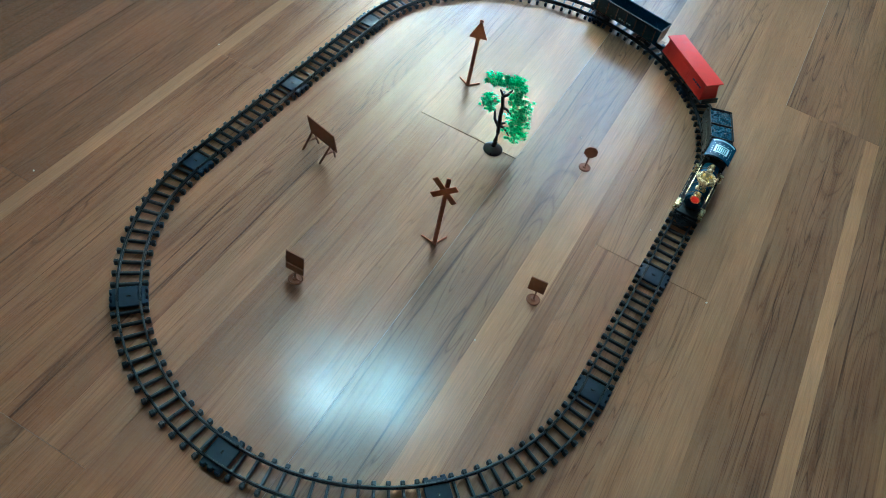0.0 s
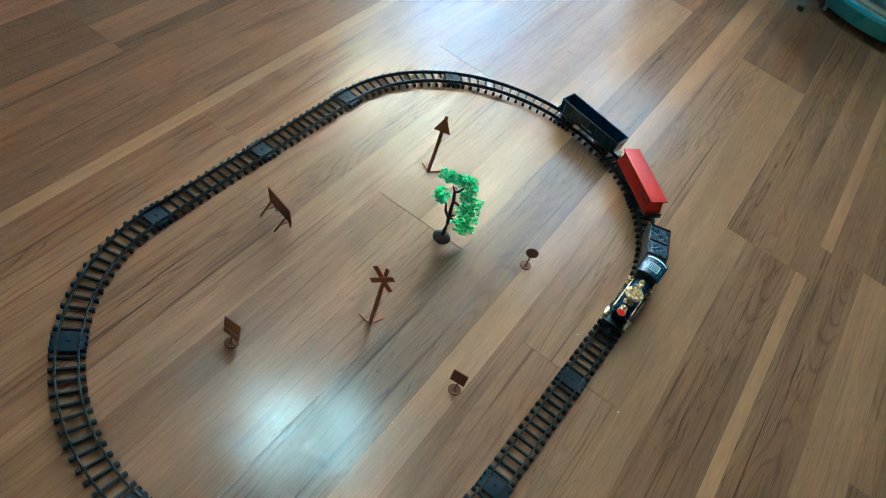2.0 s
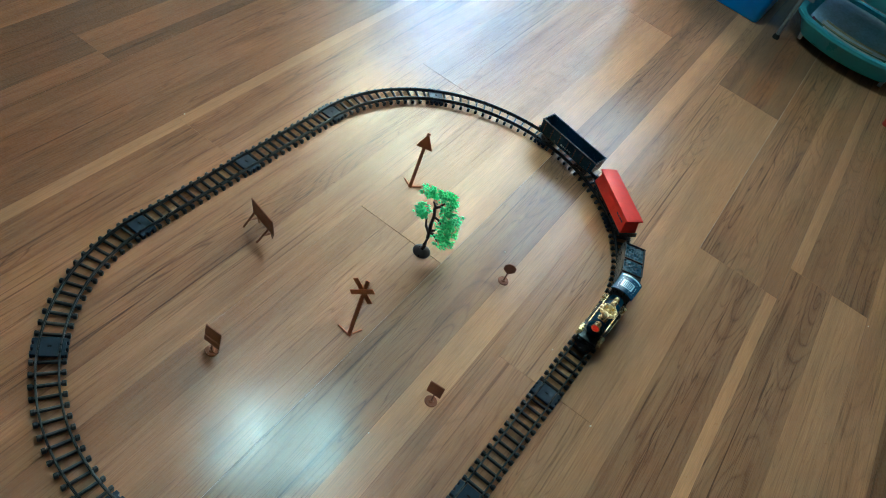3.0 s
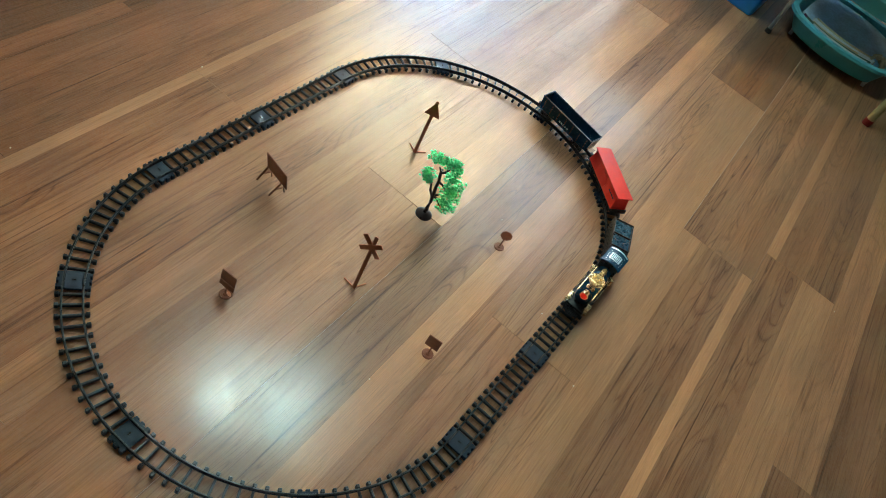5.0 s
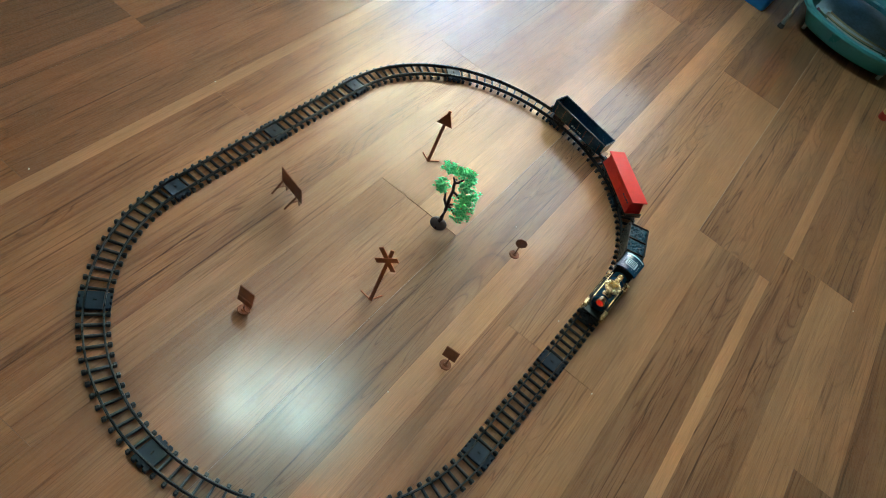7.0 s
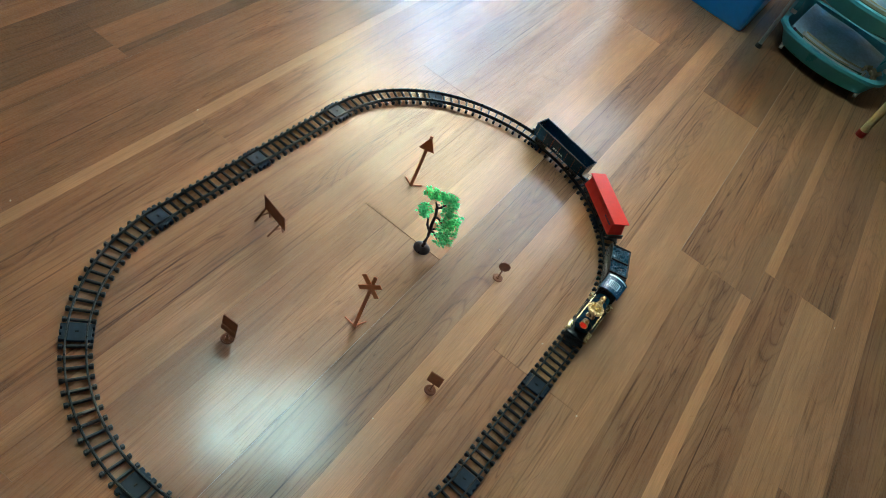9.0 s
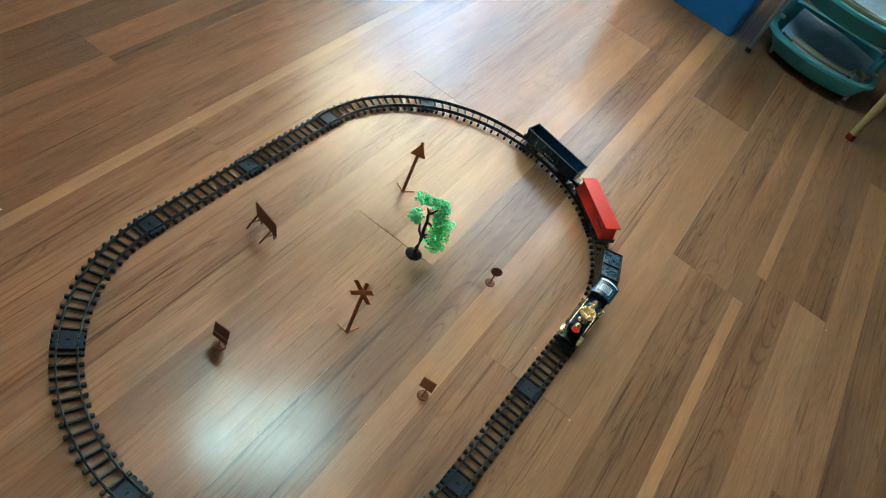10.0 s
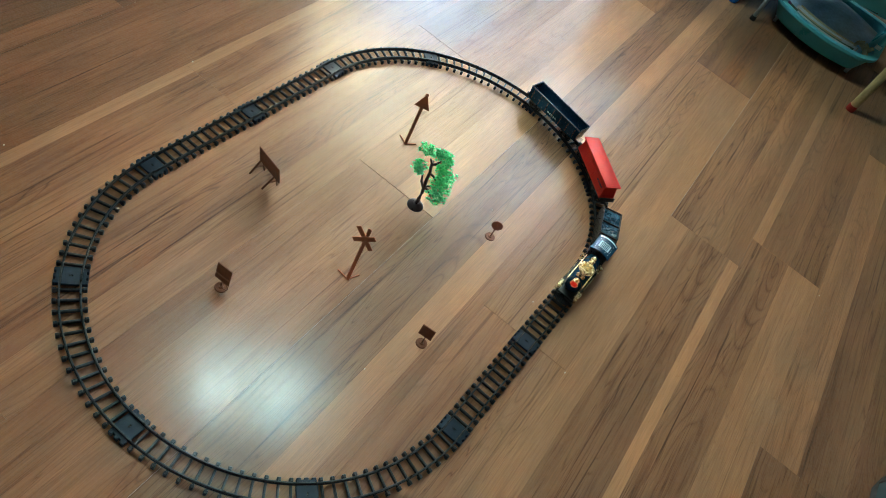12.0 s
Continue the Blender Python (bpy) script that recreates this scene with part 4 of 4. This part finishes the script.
def build_trolley():
    tr = thing("storage_trolley", pose(0, 0, 0), "mint green plastic storage trolley with open basket tiers", "trolley")
    for z in (0.022, 0.215):
        out_lo = rounded_outline(0.296, 0.612, 1.850, 2.150, 0.03, 0.045)
        out_hi = rounded_outline(0.256, 0.642, 1.825, 2.170, 0.05, 0.060)
        in_hi = rounded_outline(0.269, 0.629, 1.839, 2.157, 0.042, 0.060)
        in_lo = rounded_outline(0.302, 0.606, 1.856, 2.144, 0.028, 0.045)
        h = 0.068
        rings = [[(x, y, z) for x, y in out_lo], [(x, y, z + h) for x, y in out_hi], [(x, y, z + h) for x, y in in_hi], [(x, y, z + 0.004) for x, y in in_lo]]
        basket = part("basket", loops(bmesh.new(), rings), MINT, tr, "mint green basket tier")
        rim = bmesh.new()
        lip_o = rounded_outline(0.248, 0.650, 1.817, 2.178, 0.055, 0.060)
        loops_r = [[(x, y, z + h - 0.006) for x, y in lip_o], [(x, y, z + h + 0.004) for x, y in lip_o], [(x, y, z + h + 0.006) for x, y in out_hi], [(x, y, z + h + 0.003) for x, y in in_hi], [(x, y, z + h - 0.006) for x, y in in_hi]]
        vs = [[rim.verts.new(p) for p in r] for r in loops_r]
        n = len(vs[0])
        for a, b in zip(vs, vs[1:] + vs[:1]):
            for i in range(n):
                j = (i + 1) % n
                rim.faces.new((a[i], a[j], b[j], b[i]))
        part("rim", rim, MINT, basket, "rolled mint rim")
    for x in (0.308, 0.600):
        for y in (1.862, 2.13):
            c = bmesh.new()
            rod(c, (x - 0.006, y, 0.0100), (x + 0.006, y, 0.0100), 0.0100, n=18)
            box(c, (x, y, 0.0200), (0.016, 0.014, 0.005), 0.001)
            part("castor", c, WHITE_PVC, tr, "small white castor")
    for x in (0.268, 0.630):
        for y in (1.95, 2.13):
            part("upright", rod(bmesh.new(), (x, y, 0.088), (x, y, 0.31), 0.009, n=14), MINT, tr)
    for z in (0.022, 0.215):
        for x in (0.268, 0.630):
            part("clip", B((x, 1.93, z + 0.0785), (0.020, 0.012, 0.012), 0.002), WHITE_PVC, tr, "small white rim clip")
    for k, z in enumerate((0.022, 0.215)):
        folder = thing("plastic_folder", pose(0.452, 1.985, z + 0.060, 9, 2, -4 + 3 * k), "translucent blue document folder lying in the basket", "folder")
        cover = bmesh.new()
        grid = []
        for i in range(13):
            row = []
            for j in range(9):
                x, y = -0.150 + 0.025 * i, -0.105 + 0.02625 * j
                row.append((x, y, 0.016 * (1 - (y / 0.105) ** 2) + 0.005 * math.sin(x * 21 + 1.0) + 0.004 * math.sin(y * 34 + x * 9)))
            grid.append(row)
        lay = [[[cover.verts.new((x, y, z0 + dz)) for x, y, z0 in row] for row in grid] for dz in (0.0, 0.0012)]
        for i in range(12):
            for j in range(8):
                for f, vs in ((1, lay[1]), (0, lay[0])):
                    q = (vs[i][j], vs[i + 1][j], vs[i + 1][j + 1], vs[i][j + 1])
                    cover.faces.new(q if f else q[::-1])
        part("cover", cover, FILM, folder, "wavy translucent cover")
        part("sheets", B((0.0, -0.004, -0.0095), (0.262, 0.19, 0.004), 0.0005), PAPER, folder, "white paper sheets")
        rng = random.Random(3 + k)
        layers = ((DARK_PRINT, "dark blue printed booklet"), (GREEN_CARD, "dull green card booklet"), (PAPER, "pale folded paper leaflet"), (GREEN_CARD, "dull green card booklet"),
                  (CARD, "tan card booklet"), (PAPER, "pale folded paper leaflet"), (CARD, "tan card booklet"))
        for j, (mat, lab) in enumerate(layers):
            half, slope, high = rng.uniform(0.095, 0.130), rng.uniform(-0.05, 0.05), 0.046 + 0.0034 * j + rng.uniform(-0.003, 0.003)
            off = rng.uniform(-0.012, 0.018)
            path = []
            for i in range(11):
                x = off + half * (i / 5 - 1)
                bow = 0.058 * (1 - (x / 0.185) ** 2)
                path.append((Vector((x, 0.012 + 0.0058 * j - bow + slope * x, 0)), Vector((0.62 * x / 0.185, 1, 0)).normalized()))
            bk = swept(bmesh.new(), path, [(-0.0012, 0.0), (0.0012, 0.0), (0.0040, high), (0.0014, high + 0.001)])
            ob = tagged(part("booklet", bk, mat), lab + " standing on edge in the basket", "booklet", "papers in the trolley")
            ob.matrix_world = pose(0.450, 1.851, z + 0.0045)
        ob = tagged(part("booklet", B((0, 0, 0), (0.034, 0.004, 0.046), 0.0008, seg=1), PURPLE), "dark purple printed booklet standing in the basket", "booklet", "papers in the trolley")
        ob.matrix_world = pose(0.315, 1.872, z + 0.032, -8, 4, -34)
    tissue = bmesh.new()
    for i in range(9):
        rng = random.Random(20 + i)
        p = Vector((rng.uniform(-0.03, 0.03), rng.uniform(-0.01, 0.01), rng.uniform(-0.008, 0.012)))
        box(tissue, p, (rng.uniform(0.015, 0.04), rng.uniform(0.008, 0.018), rng.uniform(0.006, 0.014)), 0.003, Euler((rng.uniform(-1, 1), rng.uniform(-1, 1), rng.uniform(0, 3))).to_matrix().to_4x4())
    ob = tagged(part("crumpled_wrapper", tissue, CARD), "crumpled cream paper wrapper lying in the basket", "paper")
    ob.matrix_world = pose(0.586, 1.862, 0.094)


build_trolley()


def build_blue_box():
    bx = thing("storage_box", pose(0, 0, 0), "large bright blue plastic storage box on the floor", "storage box")
    lo = rounded_outline(-0.215, 0.168, 1.781, 2.18, 0.014, 0.0)
    hi = rounded_outline(-0.235, 0.188, 1.765, 2.20, 0.018, 0.0)
    body = loops(bmesh.new(), [[(x, y, 0.001) for x, y in lo], [(x, y, 0.010) for x, y in rounded_outline(-0.219, 0.172, 1.777, 2.184, 0.014, 0.0)], [(x, y, 0.50) for x, y in hi]])
    part("body", body, BLUE, bx)
    lid = rounded_outline(-0.247, 0.200, 1.753, 2.212, 0.04, 0.0)
    part("lid", loops(bmesh.new(), [[(x, y, 0.501) for x, y in lid], [(x, y, 0.520) for x, y in lid]]), BLUE, bx)


build_blue_box()


def build_table():
    tb = thing("table", pose(0.248, 1.768, 0), "table with grey metal tube legs and rubber feet", "table")
    for dx, dy in ((0, 0), (1.05, 0), (0, 0.56), (1.05, 0.56)):
        leg = part("leg", rod(bmesh.new(), (dx, dy, 0.010), (dx, dy, 0.71), 0.0068, n=16), GREY_TUBE, tb)
        foot = bmesh.new()
        lathe(foot, [(0, 0), (0.0105, 0), (0.0108, 0.006), (0.0090, 0.014), (0.0070, 0.015), (0, 0.015)], 20, Matrix.Translation((dx, dy, 0)))
        part("foot", foot, RUBBER, leg, "black rubber foot")
    part("tabletop", B((0.525, 0.28, 0.7225), (1.13, 0.64, 0.025), 0.004), YELLOW_WOOD, tb, "pale wooden tabletop")


build_table()


def build_stool():
    st = thing("stool", pose(0.672, 1.642, 0, 0, 0, -32), "pale yellow wooden stool with red foot caps", "stool")
    for dx, dy in ((0, 0), (0.27, 0), (0, 0.27), (0.27, 0.27)):
        leg = part("leg", rod(bmesh.new(), (dx, dy, 0.018), (dx, dy, 0.43), 0.0125, 0.015, n=18), YELLOW_WOOD, st)
        cap = bmesh.new()
        lathe(cap, [(0, 0), (0.0142, 0), (0.0150, 0.004), (0.0150, 0.018), (0.0136, 0.021), (0, 0.021)], 22, Matrix.Translation((dx, dy, 0)))
        part("foot_cap", cap, RED_CAP, leg, "red plastic foot cap")
    part("seat", B((0.135, 0.135, 0.442), (0.34, 0.34, 0.024), 0.008), YELLOW_WOOD, st)


build_stool()


def build_slipper():
    sl = thing("slipper", pose(1.090, 0.222, 0, 0, 0, 84), "dark teal fabric slipper with a black seam", "slipper")
    sole = bmesh.new()
    prof = [(-0.13, 0.03), (-0.09, 0.038), (0.0, 0.036), (0.07, 0.046), (0.115, 0.036), (0.138, 0.0)]
    outline = [(x, y) for x, y in prof] + [(x, -y) for x, y in reversed(prof[:-1])]
    loops(sole, [[(x, y, z) for x, y in outline] for z in (0.0, 0.018)])
    part("sole", sole, RUBBER, sl, "black rubber sole")
    up = bmesh.new()
    rings = []
    for x, w, h in ((0.0, 0.036, 0.062), (0.03, 0.041, 0.060), (0.07, 0.045, 0.052), (0.105, 0.037, 0.040), (0.128, 0.020, 0.030), (0.137, 0.004, 0.022)):
        rings.append([(x, w * math.cos(math.pi * i / 12), 0.0182 + (h - 0.018) * math.sin(math.pi * i / 12) ** 0.7) for i in range(13)])
    loops(up, rings)
    part("upper", up, SLIPPER, sl)
    seam = bmesh.new()
    pts = [(0.075 + 0.0, 0.0458 * math.cos(math.pi * i / 12), 0.0182 + 0.034 * math.sin(math.pi * i / 12) ** 0.7) for i in range(13)]
    tube(seam, pts, [0.0018] * 13, 8)
    part("seam", seam, RUBBER, sl, "black seam")


build_slipper()

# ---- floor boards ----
# wood tints with light mixed in: E dim west, W glare, G K cooler east
LIT_TONES = {"D": (0.230, 0.098, 0.049), "M": (0.312, 0.136, 0.066), "T": (0.359, 0.162, 0.079), "L": (0.39, 0.183, 0.091), "G": (0.262, 0.133, 0.071), "B": (0.256, 0.11, 0.053),
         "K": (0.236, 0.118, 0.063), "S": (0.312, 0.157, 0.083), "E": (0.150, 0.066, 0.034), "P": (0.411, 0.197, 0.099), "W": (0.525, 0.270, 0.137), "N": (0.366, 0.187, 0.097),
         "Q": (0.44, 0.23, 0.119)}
WIDE, LONG, GAP, END_GAP = 0.1925, 1.285, 0.00003, 0.0004
COLUMN_X, LEAN_SLOPE = 0.055, 1.55
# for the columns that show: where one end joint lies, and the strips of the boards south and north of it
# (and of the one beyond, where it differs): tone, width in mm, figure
# tones also hold mid-floor glare and the dim west and far side
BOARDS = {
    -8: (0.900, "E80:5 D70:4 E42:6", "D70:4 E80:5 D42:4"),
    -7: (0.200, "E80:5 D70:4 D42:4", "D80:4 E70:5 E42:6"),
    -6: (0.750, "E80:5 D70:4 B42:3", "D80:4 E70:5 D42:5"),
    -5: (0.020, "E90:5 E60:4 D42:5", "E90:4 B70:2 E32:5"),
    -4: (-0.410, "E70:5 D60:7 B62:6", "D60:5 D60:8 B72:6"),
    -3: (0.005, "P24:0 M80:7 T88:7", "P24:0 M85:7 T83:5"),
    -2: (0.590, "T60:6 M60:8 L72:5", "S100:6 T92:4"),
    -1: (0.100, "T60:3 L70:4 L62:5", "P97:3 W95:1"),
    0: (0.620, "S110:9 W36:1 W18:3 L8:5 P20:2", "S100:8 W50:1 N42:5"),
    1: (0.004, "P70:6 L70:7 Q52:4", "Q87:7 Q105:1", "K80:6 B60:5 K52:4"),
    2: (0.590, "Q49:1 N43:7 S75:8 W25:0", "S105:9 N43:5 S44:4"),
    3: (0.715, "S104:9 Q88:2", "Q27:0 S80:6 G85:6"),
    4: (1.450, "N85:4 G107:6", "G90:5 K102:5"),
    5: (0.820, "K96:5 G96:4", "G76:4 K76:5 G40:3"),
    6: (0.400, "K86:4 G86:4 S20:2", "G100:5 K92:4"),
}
# boards whose long west edge has lost its lacquer: column and place in the row
# the paler edge colour also stands in for the bevel's glint
WORN_GLINT = {(0, -1), (2, 0), (-4, 0)}


def board_mesh(length, strips, worn_glint=0.0):
    """A board from the origin along +x (width) and +y (length): bevelled edges, strips of its own tint on top."""
    w, b = WIDE - GAP, 0.0007 if worn_glint else 0.0002
    total = sum(s for s, _, _, _ in strips)
    xs, acc = [b], 0.0
    for s, _, _, _ in strips:
        acc += s
        xs.append(b + (w - 2 * b) * acc / total)
    verts, faces, cols, shifts, figures = [], [], [], [], []
    n = len(xs)
    for y in (0.0003, length - 0.0003):
        verts += [(x, y, 0) for x in xs]
    for i, (_, c, sh, fig) in enumerate(strips):
        faces.append((i, i + 1, n + i + 1, n + i))
        cols.append(c)
        shifts.append(sh)
        figures.append(fig)
    k = len(verts)
    verts += [(0, 0, -b), (w, 0, -b), (w, length, -b), (0, length, -b), (0, 0, -0.008), (w, 0, -0.008), (w, length, -0.008), (0, length, -0.008)]
    skirt = [tuple(range(n - 1, -1, -1)) + (k, k + 1), (n - 1, k + 1, k + 2, 2 * n - 1), tuple(range(n, 2 * n)) + (k + 2, k + 3), (0, n, k + 3, k)]
    skirt += [(k + i, k + 4 + i, k + 4 + (i + 1) % 4, k + (i + 1) % 4) for i in range(4)]
    for i, f in enumerate(skirt):
        faces.append(f)
        cols.append(tuple(v * 0.9 + (worn_glint if i == 3 else 0.0) for v in strips[0][1]))
        shifts.append(strips[0][2])
        figures.append(0.3)
    me = bpy.data.meshes.new("floorboard")
    me.from_pydata(verts, [], faces)
    a = me.attributes.new("tint", "FLOAT_COLOR", "FACE")
    a.data.foreach_set("color", [v for c in cols for v in (*c, 1.0)])
    s = me.attributes.new("shift", "FLOAT_VECTOR", "FACE")
    s.data.foreach_set("vector", [v for c in shifts for v in c])
    g = me.attributes.new("figure", "FLOAT", "FACE")
    g.data.foreach_set("value", figures)
    me.materials.append(LAMINATE)
    me.validate()
    return me


def lay_floor():
    slab = tagged(part("floor", B(((X0 + X1) / 2, (Y0 + Y1) / 2, -0.03), (X1 - X0 + 2 * T, Y1 - Y0 + 2 * T, 0.04)), SUBFLOOR), "multi-strip walnut laminate floor with a satin sheen", "floor", kind="structure")
    rng = random.Random(11)
    turn = pose(0, 0, 0, 0, 0, LEAN_SLOPE)
    for k in range(-14, 12):
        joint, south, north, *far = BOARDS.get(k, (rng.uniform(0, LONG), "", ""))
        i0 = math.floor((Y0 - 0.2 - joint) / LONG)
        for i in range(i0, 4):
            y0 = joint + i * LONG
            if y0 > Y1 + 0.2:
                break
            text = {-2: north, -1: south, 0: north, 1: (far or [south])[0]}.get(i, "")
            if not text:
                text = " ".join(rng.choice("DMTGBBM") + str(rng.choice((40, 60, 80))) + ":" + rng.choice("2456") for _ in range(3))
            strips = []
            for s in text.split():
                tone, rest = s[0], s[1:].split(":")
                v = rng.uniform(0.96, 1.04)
                strips.append((float(rest[0]), tuple(x * v for x in LIT_TONES[tone]), (rng.uniform(-9, 9), rng.uniform(-9, 9), 0.0), int(rest[1]) / 8))
            a, b = max(y0, Y0 - 0.06), min(y0 + LONG - END_GAP, Y1 + 0.06)
            if b - a < 0.02:
                continue
            ob = part("floorboard", board_mesh(b - a, strips, 0.30 if (k, i) in WORN_GLINT else 0.0), None, slab)
            ob.matrix_basis = turn @ pose(COLUMN_X + k * WIDE, a, 0, rng.gauss(0, 0.02), rng.gauss(0, 0.03))


lay_floor()
